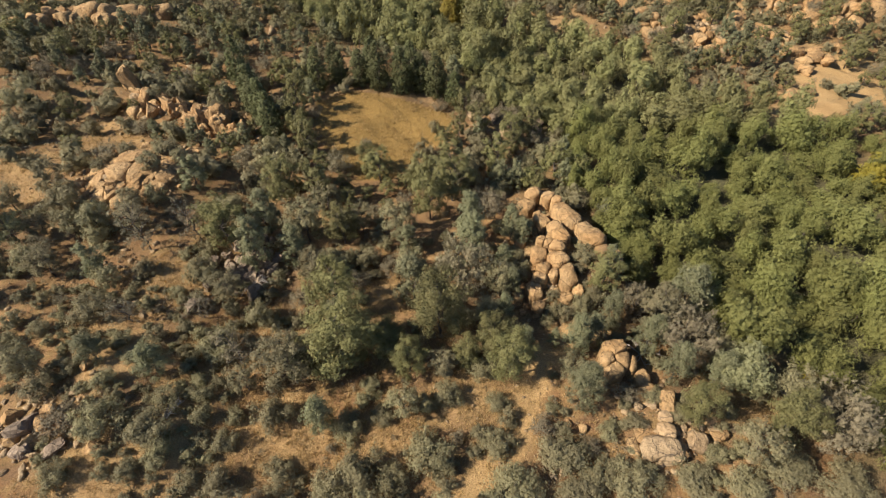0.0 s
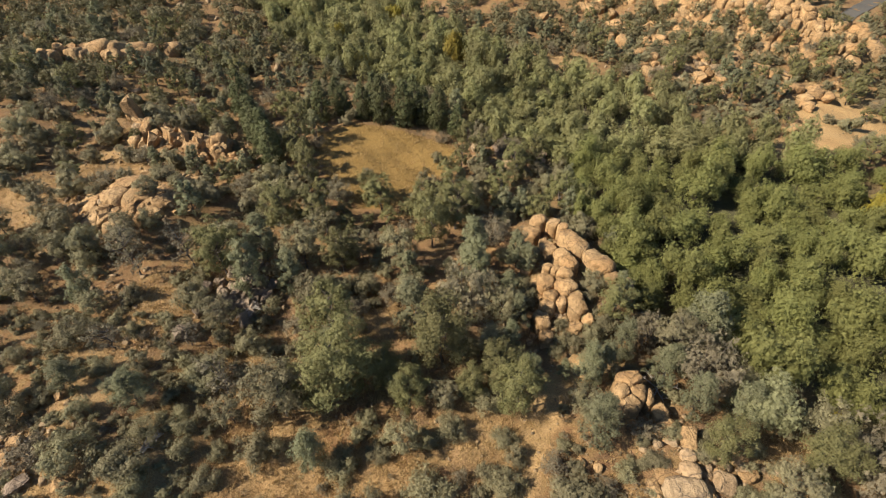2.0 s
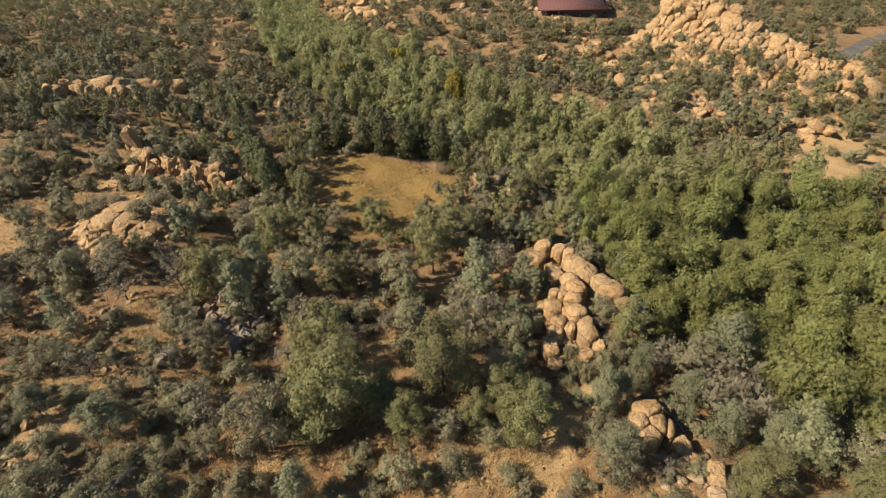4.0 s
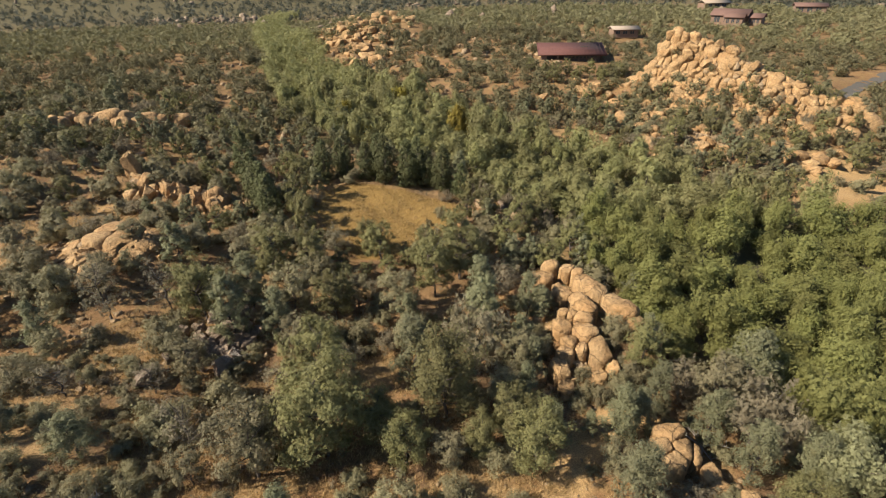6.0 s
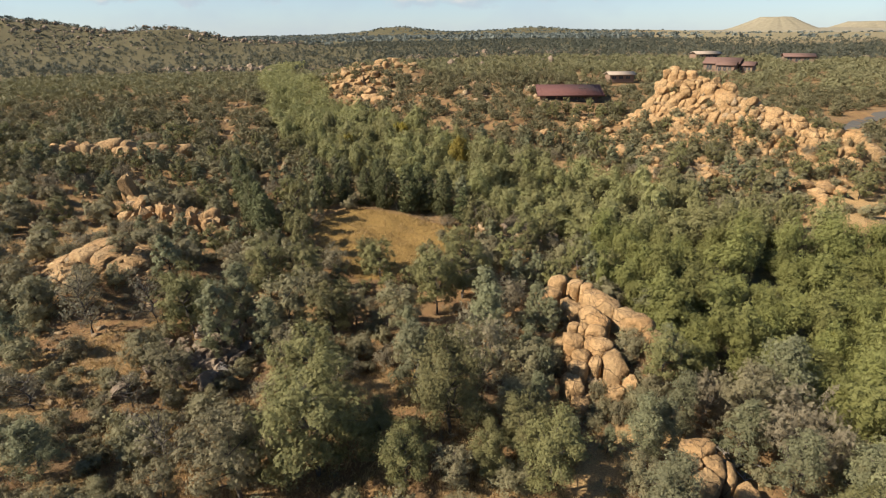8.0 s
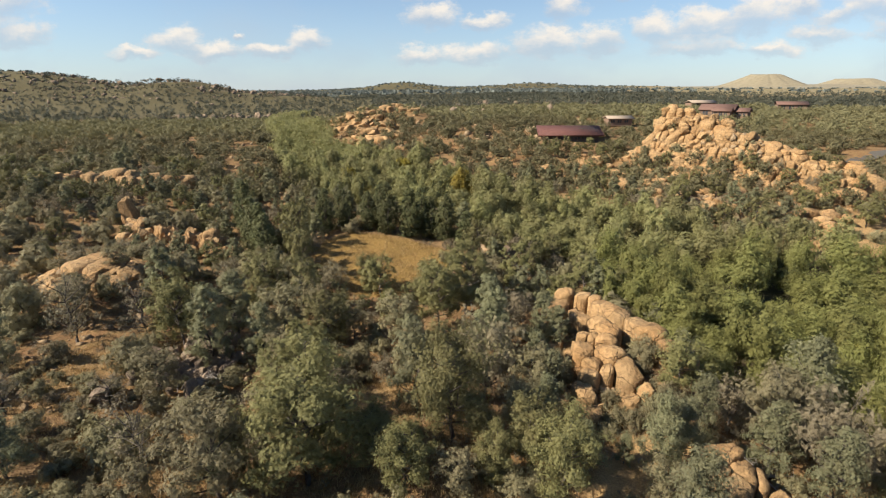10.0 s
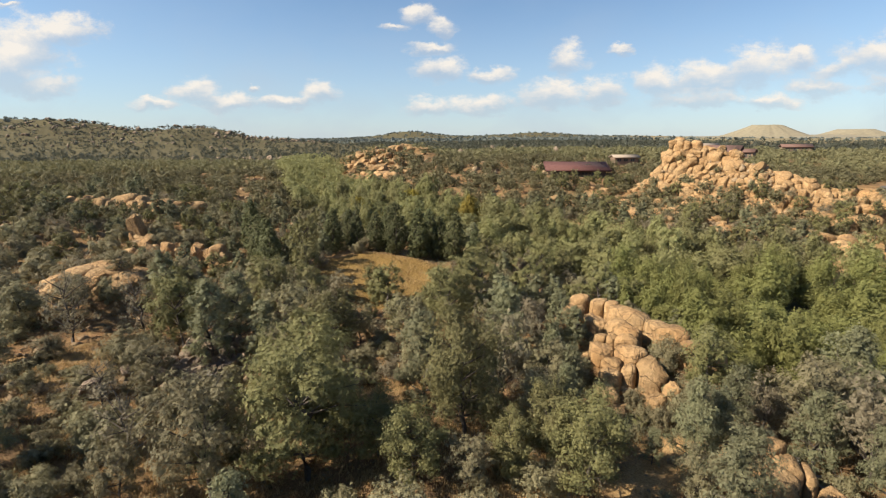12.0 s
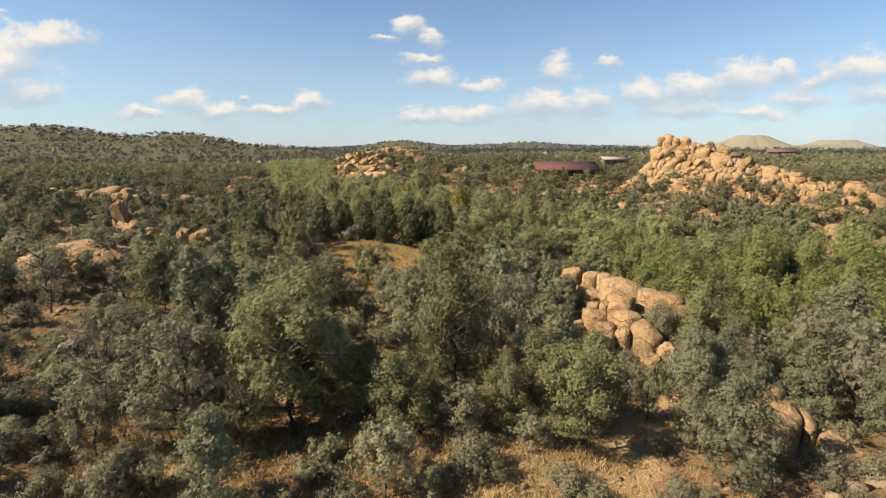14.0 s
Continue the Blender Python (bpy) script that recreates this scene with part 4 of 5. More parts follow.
KEEP = [(17, 22.3, 2.2), (19.5, 15.8, 3.0), (-21.3, 34.3, 2.2), (-38.5, 47.5, 5.5), (-34.3, 15, 3.0), (-50.5, 70, 2.5), (19.4, 18.8, 1.2), (-40, 63.5, 2.5), (-35, 61.5, 2.5), (-45, 66, 2.5), (24.5, 20, 0.5)]
# willows along the creek
tries = 0
count_w = 0
while count_w < 330 and tries < 14000:
    tries += 1
    y = rnd.uniform(14, 152) if rnd.random() < 0.6 else rnd.uniform(18, 70)
    cx, cw = creek_at(y)
    x = float(cx) + rnd.uniform(-1, 1) * float(cw)
    r = rnd.uniform(1.5, 3.3)
    if inside(x, y, MEADOW) or (x < 31 and y < 25) or x > y + 24 or not free(x, y, r, 0.70):
        continue
    if to_line(x, y, [(-25, 76), (0, 72)]) < 5 or math.hypot(x - 14, y - 38) < 8 or math.hypot(x - 6.5, y - 64) < 5:
        continue
    plant("willow_yellow" if rnd.random() < 0.012 else "willow" if y < 62 else "willow_far", x, y, r, rnd.uniform(0.70, 1.55) * (2.6 / r) ** 0.4)
    count_w += 1
for x, y, r in [(20.6, 40.0, 1.9), (19.9, 36.9, 1.6), (21.2, 43.6, 2.0), (19.2, 45.9, 1.7), (22.0, 37.6, 1.8), (20.8, 34.0, 1.7), (18.4, 42.0, 1.2), (22.8, 41.4, 1.9)]:
    plant("willow", x, y, r, rnd.uniform(0.8, 1.1))
# scattered scrub between the placed plants and out along the slopes
tries = 0
count_s = 0
while count_s < 960 and tries < 40000:
    tries += 1
    y = rnd.uniform(8, 122)
    x = rnd.uniform(-1.2, 1.05) * (y + 14)
    cx, cw = creek_at(y)
    if abs(x - float(cx)) < float(cw) + 0.5 or inside(x, y, MEADOW):
        continue
    if any(math.hypot(x - sx, y - sy) < sr * 0.9 for (sx, sy), sr in SANDY) or to_line(x, y, TRAIL) < 1.2:
        continue
    if ((x > 28 and y > 88) or (x < -40 and 40 < y < 76)) and rnd.random() < 0.55:
        continue
    r = (rnd.uniform(0.5, 1.3) if rnd.random() < 0.6 else rnd.uniform(1.3, 2.0)) if y < 45 else rnd.uniform(0.9, 2.4)
    if -30 < x < -8 and y < 26 and rnd.random() < 0.25:
        continue
    if any(math.hypot(x - kx, y - ky) < kr + r * 0.7 for kx, ky, kr in KEEP):
        continue
    if to_line(x, y, [(10, 30), (12.5, 36), (11, 45), (18, 40)]) < 2.2 + r * 0.5 or not free(x, y, r, 0.62) or (crest(x, y) > 5 and rnd.random() < 0.8):
        continue
    q = rnd.random()
    kind = "shrub" if q < 0.14 else ("juniper_far" if q < 0.36 else "pine_far" if q < 0.60 else "bush_far") if y > 45 else "greytree" if r > 1.4 else "bush_low"
    plant(kind, x, y, r, rnd.uniform(0.85, 1.15))
    count_s += 1

for x, y, r in [(9, 49, 1.7), (12, 50, 1.5), (15.2, 49.5, 1.6), (10.5, 53, 1.6), (13, 55, 1.7), (9, 56.5, 1.5), (17.4, 46.5, 1.4), (5, 56, 1.6), (2.5, 53.5, 1.7), (7, 47.5, 1.6), (17.5, 51, 1.5), (12.5, 59, 1.6),
                (15.8, 55, 1.5), (4.4, 59.5, 1.3), (11.6, 47.2, 1.2), (19.4, 43.4, 1.5), (8.2, 51.5, 1.4), (6.2, 51, 1.2), (14.2, 47.2, 1.3), (10.2, 61.5, 1.4), (9.6, 66.4, 1.6), (3.4, 66.8, 1.5), (12.6, 64, 1.5)]:
    q = rnd.random()
    plant("juniper_far" if q < 0.35 else "pine_far" if q < 0.6 else "bush" if q < 0.85 else "shrub", x, y, r, rnd.uniform(0.9, 1.25))
count_l = tries = 0
while count_l < 80 and tries < 3000:
    tries += 1
    x, y, r = rnd.uniform(-38, -17), rnd.uniform(8.5, 30), rnd.uniform(0.5, 1.4)
    if free(x, y, r, 0.72) and math.hypot(x + 34.3, y - 15) > 3 and abs(x) < y + 14:
        plant("bush_near" if r > 0.9 else "bush_low", x, y, r, rnd.uniform(0.8, 1.1))
        count_l += 1

for i in range(34):
    x, y = rnd.uniform(64, 92), rnd.uniform(106, 146)
    if x > y * 0.30 + 32 and to_line(x, y, ROAD) > 3.2 and free(x, y, 1.6, 0.7):
        plant("juniper_far" if i % 3 else "pine_far", x, y, rnd.uniform(1.2, 2.0), rnd.uniform(0.9, 1.2))

# scrub on the dome's front slope, round the wash and before the road
tries = 0
count_d = 0
while count_d < 84 and tries < 4000:
    tries += 1
    x, y = (rnd.uniform(30, 74), rnd.uniform(72, 126)) if count_d < 58 else (rnd.uniform(62, 92), rnd.uniform(66, 116))
    r = rnd.uniform(0.8, 2.1)
    if (crest(x, y) > 4.5 and count_d % 4) or x > y * 0.92 + 4 or not free(x, y, r, 0.7) or to_line(x, y, ROAD) < 4 or (math.hypot((x - 63) * 0.7, y - 80) < 6 and rnd.random() < 0.7):
        continue
    q = rnd.random()
    plant("shrub" if q < 0.2 else "bush_far" if q < 0.6 else "juniper_far", x, y, r, rnd.uniform(0.9, 1.2))
    count_d += 1


def woods(name, spots, tris, size, mat, label, seed, squash=0.85, core=0.0):
    """Far woodland as one mesh: every crown a cluster of small leaf planes."""
    r = np.random.default_rng(seed)
    x, y, rad, g = spots
    n = len(x)
    c = np.repeat(np.stack([x, y, g + rad * squash * 0.85], -1), tris, 0)
    rr = np.repeat(rad, tris)
    lob = unit(r.normal(size=(n, 7, 3))) * np.array([0.55, 0.55, 0.5])
    pick = r.integers(0, 7, n * tris)
    lc = lob[np.repeat(np.arange(n), tris), pick]
    d = unit(r.normal(size=(n * tris, 3)))
    off = lc + d * 0.48 * (r.uniform(0.3, 1, (n * tris, 1)) ** 0.4)
    off[:, 2] *= squash * 1.15
    v, f = sprays(r, c + off * rr[:, None], unit(d + off + np.array([0, 0, 0.3])), size * rr, 0.6)
    if core:
        cv, cf = lumps(r, np.stack([x, y, g + rad * squash * 0.8], -1), rad * core)
        v, f = np.concatenate([v, cv]), np.concatenate([f, cf + len(v)])
    ob = new(name, mesh_from(name, v, f, [mat]))
    tagged(ob, label, "woodland", kind="stuff")


def scatter(n, near, far, seed, rmin, rmax, keep):
    r = np.random.default_rng(seed)
    out = []
    d = np.sqrt(r.uniform(near ** 2, far ** 2, n))
    a = r.uniform(-0.80, 0.80, n)
    x, y = np.sin(a) * d, np.cos(a) * d - 5
    ok = keep(x, y, r)
    x, y = x[ok], y[ok]
    rad = r.uniform(rmin, rmax, len(x)) * (0.75 + 0.5 * r.random(len(x)))
    return x, y, rad, height(x, y)


def in_creek(x, y, widen=1.0):
    cx, cw = creek_at(y)
    return (np.abs(x - cx) < cw * widen) & (y < 470)


def rock_field(x, y):
    return crest(x, y) / 10 + mound(x, y, -44, 222, 22, 52, 0.72, 0, 1.6)


def house_site(x, y):
    return (np.hypot(x - 34, (y - 164) * 0.9) < 13) | (np.hypot(x - 63, y - 214) < 11) | (np.hypot(x - 125, y - 255) < 15) | (to_line(x, y, ROAD) < 5)


r0 = np.random.default_rng(41)
lx, ly = r0.uniform(-60, 74, 9000), r0.uniform(7, 112, 9000)
lc, lw = creek_at(ly)
ok = (np.abs(lx) < ly + 16) & ~inside(lx, ly, MEADOW) & (np.abs(lx - lc) > lw) & (to_line(lx, ly, TRAIL) > 1.2) & (np.sin(lx * 0.31 + 1) * np.sin(ly * 0.27) + 0.5 * r0.normal(size=9000) > -0.1)
for (sx, sy), sr in SANDY:
    ok &= (np.hypot(lx - sx, ly - sy) > sr * 0.8) | (r0.random(9000) < 0.3)
lx, ly = lx[ok], ly[ok]
woods("low_scrub", (lx, ly, 0.16 + 0.42 * r0.random(len(lx)) ** 1.6, height(lx, ly)), 50, 0.30, M_SHRUB, "low grey-green scrub and weeds between the bushes", 25, 0.8)
def open_ground(x, y, r):
    return ~in_creek(x, y) & (rock_field(x, y) * 0.85 < r.random(len(x))) & ~house_site(x, y) & (np.hypot(x, y - 50) > 60)


woods("near_woodland", scatter(2500, 112, 230, 1, 1.1, 2.4, open_ground), 190, 0.26, M_WOODS, "evergreen scrub woodland covering the rocky flats", 21)
woods("further_woodland", scatter(5600, 228, 400, 8, 1.2, 2.7, open_ground), 64, 0.38, M_WOODS, "evergreen woodland on the flats beyond the creek", 26)
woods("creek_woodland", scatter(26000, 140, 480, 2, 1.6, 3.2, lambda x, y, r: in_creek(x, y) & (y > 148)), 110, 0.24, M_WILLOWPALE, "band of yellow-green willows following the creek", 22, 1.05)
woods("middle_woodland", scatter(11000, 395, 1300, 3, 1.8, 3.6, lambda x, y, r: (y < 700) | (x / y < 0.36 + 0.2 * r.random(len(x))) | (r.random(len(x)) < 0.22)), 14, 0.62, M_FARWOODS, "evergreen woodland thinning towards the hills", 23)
woods("far_woodland", scatter(6500, 1250, 4300, 4, 4, 11, lambda x, y, r: (x / y < 0.26 + 0.12 * r.random(len(x))) | (r.random(len(x)) < 0.12)), 12, 0.75, M_HORIZON, "far woodland on the low hills, haze in its grey colour", 24, 0.35)

# ---- rocks ----


def boulder_mesh(name, seed, level, box=0.55, rough=0.10, cuts=3, mat=None, sharp=False):
    """A weathered granite boulder of radius 1: between ball and block, split by a few flat faces."""
    r = np.random.default_rng(seed)
    bm = bmesh.new()
    bmesh.ops.create_icosphere(bm, subdivisions=level, radius=1.0)
    co = np.array([v.co[:] for v in bm.verts])
    co = unit(co)
    p = 2 + 3.5 * box
    co = co / (np.abs(co) ** p).sum(1, keepdims=True) ** (1 / p)
    for _ in range(cuts):
        n = unit(r.normal(size=3))
        d = r.uniform(0.62, 0.85)
        over = co @ n - d
        co = co - np.clip(over, 0, None)[:, None] * n * (1.0 if sharp else 0.88)
    off = r.uniform(0, 50, 3)
    for i, c in enumerate(co):
        q = Vector(c * 1.4 + off)
        k = noise.noise(q) * rough * 1.6 + noise.noise(q * 3.1) * rough * 0.6
        co[i] = c * (1 + k)
    for v, c in zip(bm.verts, co):
        v.co = c
    me = bpy.data.meshes.new(name)
    bm.to_mesh(me)
    bm.free()
    me.polygons.foreach_set("use_smooth", np.full(len(me.polygons), not sharp))
    me.materials.append(mat)
    return me


ROCKS = {}


def rock_set(kind):
    if kind not in ROCKS:
        level, box, rough, cuts, mat, n = {
            "round": (4, 0.45, 0.09, 4, M_GRANITE, 10), "block": (3, 0.7, 0.13, 7, M_GRANITE, 12), "pale": (3, 0.6, 0.10, 4, M_PALE, 6),
            "shard": (3, 0.75, 0.05, 12, M_GRANITE, 12), "grey": (3, 0.9, 0.16, 5, M_GREY, 6), "coarse": (3, 0.6, 0.13, 6, M_GRANITE, 10)}[kind]
        ROCKS[kind] = [boulder_mesh("boulder", 31 * len(ROCKS) + i, level, box, rough, cuts, mat, kind in ("shard", "grey")) for i in range(n)]
    return ROCKS[kind]


def outcrop(name, label, x, y):
    root = new(name)
    root.location = (x, y, float(height(x, y)))
    bpy.context.view_layer.update()
    return tagged(root, label, "rock outcrop")


def boulder(root, kind, x, y, sx, sy, sz, turn=0.0, tip=0.0, lift=0.35, base=None, pick=None):
    ms = rock_set(kind)
    ob = new("boulder", ms[(pick if pick is not None else rnd.randrange(99)) % len(ms)])
    z = (float(height(x, y)) if base is None else base) + sz * lift
    ob.matrix_world = pose(x, y, z, tip, rnd.uniform(-8, 8), turn) @ Matrix.Diagonal((sx, sy, sz, 1))
    ob.parent = root
    ob.matrix_parent_inverse = Matrix.Translation(root.location).inverted()
    return ob



def fitted_rocks(root, specs, mat, gap=0.05, deep=0.8, swell=1.12, rough=0.05, seed=1):
    """Boulders that split from one mass: each spec (x, y, top or None, half length, half width, turn, height) is cut where it
    meets its neighbours, with a narrow joint between, rounded over at the edges. Top None: the rock follows the ground."""
    r = np.random.default_rng(seed)
    K = 18
    th = np.arange(K) * 2 * math.pi / K
    ring = [(1.03, -1.0), (1.0, 0.12), (0.985, 0.52), (0.92, 0.80), (0.74, 0.95), (0.42, 1.0)]

    def reach(spec, ang):
        a, b, t = spec[3], spec[4], radians(spec[5])
        return swell / (np.abs(np.cos(ang - t) / a) ** 2.6 + np.abs(np.sin(ang - t) / b) ** 2.6) ** (1 / 2.6)

    tops = np.array([(o[0], o[1], o[2]) for o in specs if o[2] is not None])

    def skin(px, py):
        """The mass that the rocks split from, through their tops."""
        w = 1 / (np.hypot(px[:, None] - tops[:, 0], py[:, None] - tops[:, 1]) ** 2 + 0.6) ** 1.5
        return (w * tops[:, 2]).sum(1) / w.sum(1)

    for i, sp in enumerate(specs):
        x, y, top, a, b, turn, h = sp
        rad = reach(sp, th)
        for j, o in enumerate(specs):
            dx, dy = o[0] - x, o[1] - y
            d = math.hypot(dx, dy)
            if j == i or d > 2.5 * (max(a, b) + max(o[3], o[4])) or d < 1e-3:
                continue
            ang = math.atan2(dy, dx)
            mine, other = float(reach(sp, ang)), float(reach(o, ang + math.pi))
            if mine + other < d:
                continue
            cut = d * mine / (mine + other) - gap
            c = np.cos(th - ang)
            rad = np.where(c > 0.05, np.minimum(rad, cut / np.maximum(c, 0.05)), rad)
        rad = np.minimum(rad, (np.roll(rad, 1) + rad + np.roll(rad, -1)) / 3 * 1.02)
        rad = np.maximum(rad, 0.12) * (1 + rough * r.normal(size=K))
        g0 = float(height(x, y))
        tilt = r.uniform(-0.18, 0.18, 2)
        vs = []
        for sc, k in ring:
            vx, vy = np.cos(th) * rad * sc, np.sin(th) * rad * sc
            if k < 0:
                z = height(x + vx, y + vy) - deep
            elif top is None:
                z = 0.55 * height(x + vx, y + vy) + 0.45 * g0 + h * k
            else:
                z = 0.35 * top + 0.65 * skin(x + vx, y + vy) - 0.75 * h * (1 - k)
            if k >= 0:
                z = z + vx * tilt[0] + vy * tilt[1] + h * 0.07 * r.normal(size=K) * (k < 0.95)
            vs.append(np.stack([vx, vy, z - g0], -1))
        vs = np.concatenate(vs + [np.array([[0, 0, (h if top is None else top - g0)]])])
        bulk = 0.5 * (a + b)
        for n in range(K, len(vs)):
            q = Vector((x + vs[n][0], y + vs[n][1], g0 + vs[n][2]))
            dent = 0.16 * bulk * noise.noise(q * (0.9 / bulk)) + 0.07 * bulk * noise.noise(q * (2.6 / bulk))
            out_ = vs[n] - np.array([0, 0, 0.3 * h])
            vs[n] = vs[n] + dent * out_ / max(np.linalg.norm(out_), 0.1)
        fs = [(q * K + n, q * K + (n + 1) % K, (q + 1) * K + (n + 1) % K, (q + 1) * K + n) for q in range(len(ring) - 1) for n in range(K)]
        last = (len(ring) - 1) * K
        fs += [(last + n, last + (n + 1) % K, len(vs) - 1, len(vs) - 1) for n in range(K)]
        tri = [t for f in fs for t in ((f[0], f[1], f[2]), (f[0], f[2], f[3])) if len(set(t)) == 3]
        ob = new("boulder", mesh_from("boulder", vs, tri, [mat], True))
        ob.matrix_world = Matrix.Translation((x, y, g0))
        ob.parent = root
        ob.matrix_parent_inverse = Matrix.Translation(root.location).inverted()


def packed(n, place, seed, fill=0.80, first=()):
    """Throw down rocks that just touch, round the first ones: place(random) gives a spec or None."""
    r, out = random.Random(seed), list(first)
    for _ in range(n):
        sp = place(r)
        if sp and all(abs(sp[0] - o[0]) > 9 or math.hypot(sp[0] - o[0], sp[1] - o[1]) > fill * 0.5 * (sp[3] + sp[4] + o[3] + o[4]) for o in out):
            out.append(sp)
    return out


ridge = outcrop("boulder_ridge", "ridge of smooth rounded warm orange granite boulders", 13, 37)
RIDGE = [
    # the long back
    (10.6, 43.7, 3.3, 0.85, 0.8, 0, 1.2), (9.6, 42.1, 2.4, 0.95, 0.8, -20, 1.2), (12.2, 43.2, 2.9, 0.85, 0.7, 0, 0.7), (13.1, 42.4, 3.0, 0.6, 0.6, 0, 0.5), (14.0, 40.0, 3.3, 2.6, 0.95, -57, 0.9),
    (16.1, 37.1, 3.0, 2.4, 1.0, -52, 1.0), (17.2, 34.8, 2.5, 0.95, 0.9, 0, 1.1), (18.0, 33.9, 2.3, 1.0, 1.0, 0, 1.3), (11.2, 39.6, 2.4, 1.3, 0.7, -50, 0.8), (12.7, 37.6, 2.9, 1.9, 0.75, -62, 1.3),
    # the balls and pillars in front
    (10.9, 36.6, 2.2, 0.55, 0.5, 0, 0.7), (11.6, 36.0, 2.3, 0.5, 0.5, 0, 0.7), (12.3, 35.3, 2.8, 1.1, 0.65, -40, 0.8), (10.5, 34.4, 2.0, 0.9, 1.05, 0, 1.3), (12.2, 33.8, 2.4, 1.3, 0.9, -50, 1.0),
    (10.9, 32.9, 1.8, 0.85, 0.8, 0, 1.1), (11.7, 32.2, 1.6, 0.5, 0.7, 0, 0.9), (10.3, 31.9, 1.4, 0.7, 0.7, 0, 1.0), (13.2, 31.7, 2.1, 0.8, 1.6, 12, 1.5), (12.9, 29.8, 0.5, 0.6, 0.5, 0, 0.8),
    (14.0, 30.3, 1.2, 0.5, 0.6, 0, 0.9), (9.8, 30.7, 0.7, 0.75, 1.25, 15, 1.2), (10.1, 29.1, -0.1, 0.65, 0.8, 0, 0.9), (8.7, 37.2, 0.8, 0.6, 0.5, 0, 0.7), (8.0, 30.1, 0.2, 0.5, 0.5, 0, 0.6), (9.2, 38.2, 1.0, 0.5, 0.6, 0, 0.6),
]
fitted_rocks(ridge, RIDGE, M_GRANITE, 0.03, 0.9, 1.06, 0.055, 3)
for i in range(70):
    t, q = rnd.random(), rnd.gauss(0, 1.0)
    s_ = rnd.uniform(0.16, 0.5)
    boulder(ridge, rnd.choice(("round", "block", "shard")), 10.2 + 3.2 * t + q * 1.6, 29.0 + 13 * t + rnd.gauss(0, 1.0), s_ * 1.2, s_, s_, rnd.uniform(0, 180), rnd.uniform(-15, 15), 0.5)
for x, y, r, tall in [(15.2, 34.6, 1.5, 1.2), (11.6, 30.3, 0.8, 1.3), (11.6, 41.4, 0.8, 0.8), (9.6, 39.9, 1.1, 1.1), (14.6, 33.0, 0.8, 1.0), (14.9, 42.3, 0.7, 0.7), (11.6, 28.6, 0.9, 1.3), (8.4, 33.4, 1.2, 1.2), (8.6, 35.4, 1.0, 1.0), (12.7, 28.2, 1.0, 1.2), (14.3, 28.8, 1.2, 1.3), (15.6, 30.0, 1.3, 1.3), (11.0, 27.6, 0.9, 1.1)]:
    plant("bush_near", x, y, r, tall)
stack = outcrop("boulder_stack", "stack of split pale granite boulders on the slope", 16.3, 22.2)
fitted_rocks(stack, [(16.1, 23.2, 2.0, 1.0, 0.75, 5, 0.9), (15.4, 22.2, 1.7, 0.7, 0.6, 10, 0.8), (16.6, 22.1, 1.65, 0.95, 0.65, 5, 0.8), (15.9, 21.3, 1.3, 1.2, 0.5, 8, 0.9), (17.5, 21.8, 1.2, 0.35, 1.1, -8, 0.9),
                     (18.3, 20.9, 0.3, 0.6, 0.65, 0, 0.9), (18.7, 19.6, -0.1, 0.8, 0.6, 20, 0.6), (17.9, 18.9, -0.2, 0.9, 0.5, -20, 0.5), (18.5, 17.9, -0.2, 1.0, 0.6, 15, 0.5)], M_GRANITE, 0.02, 0.7, 1.15, 0.03, 5)
low = outcrop("boulder_heap", "heap of rounded and split granite boulders in scrub", 19, 16)
for x, y, a, b in [(18.2, 14.8, 1.6, 1.2), (19, 16, 0.8, 0.8), (19.7, 14.6, 0.6, 0.8), (17.3, 15.6, 1, 0.8), (18.9, 14.1, 1.2, 0.6), (21.3, 15.4, 0.9, 0.9), (21.3, 16.2, 0.5, 0.5), (23.4, 16, 0.8, 0.6), (23.2, 17.4, 0.8, 0.6), (23.4, 16.6, 0.5, 0.7), (16.4, 15.1, 0.5, 1.1), (19.9, 18.8, 0.7, 1.3), (19.3, 17.3, 0.6, 0.6), (18.6, 19.9, 1, 0.6), (12.6, 16.5, 0.4, 0.4), (11.3, 16.9, 0.4, 0.4)]:
    boulder(low, rnd.choice(("round", "pale", "block")), x, y, a * 0.9, b * 0.9, (a + b) * 0.38, rnd.uniform(-30, 30), rnd.uniform(-6, 6), 0.35)
for x, y, r in [(16.2, 16.8, 0.8), (20.6, 17.6, 0.9), (17.0, 13.0, 1.0), (22.3, 14.4, 1.0), (20.2, 13.2, 0.9), (14.6, 16.2, 1.0), (21.4, 19.2, 0.8), (16.4, 18.6, 0.7), (24.6, 14.8, 0.9), (24.9, 18.2, 0.8)]:
    plant("bush_near", x, y, r, 0.85)
jag = outcrop("jagged_outcrop", "jagged grey-tan broken granite ledges", -34, 15)
for x, y, a, b in [(-33.4, 14.5, 1.2, 1), (-32.1, 15, 0.9, 0.9), (-33.8, 13.7, 1, 0.8), (-32.1, 13.4, 1.1, 0.7), (-31.8, 16, 0.7, 0.5), (-35.4, 15.6, 0.9, 0.7), (-29.6, 12.7, 0.9, 0.5), (-32.6, 12.5, 1, 0.6), (-30.5, 11.8, 0.6, 0.6), (-29.5, 14.1, 0.5, 0.5), (-26.3, 12.8, 1.1, 0.5), (-30.9, 20.1, 0.6, 0.6)]:
    boulder(jag, rnd.choice(("grey", "shard", "shard")), x, y, a, b, (a + b) * 0.45, rnd.uniform(0, 60), rnd.uniform(-15, 15), 0.3)
heap = outcrop("broken_rocks", "broken dark grey rocks with dead branches", -21, 34)
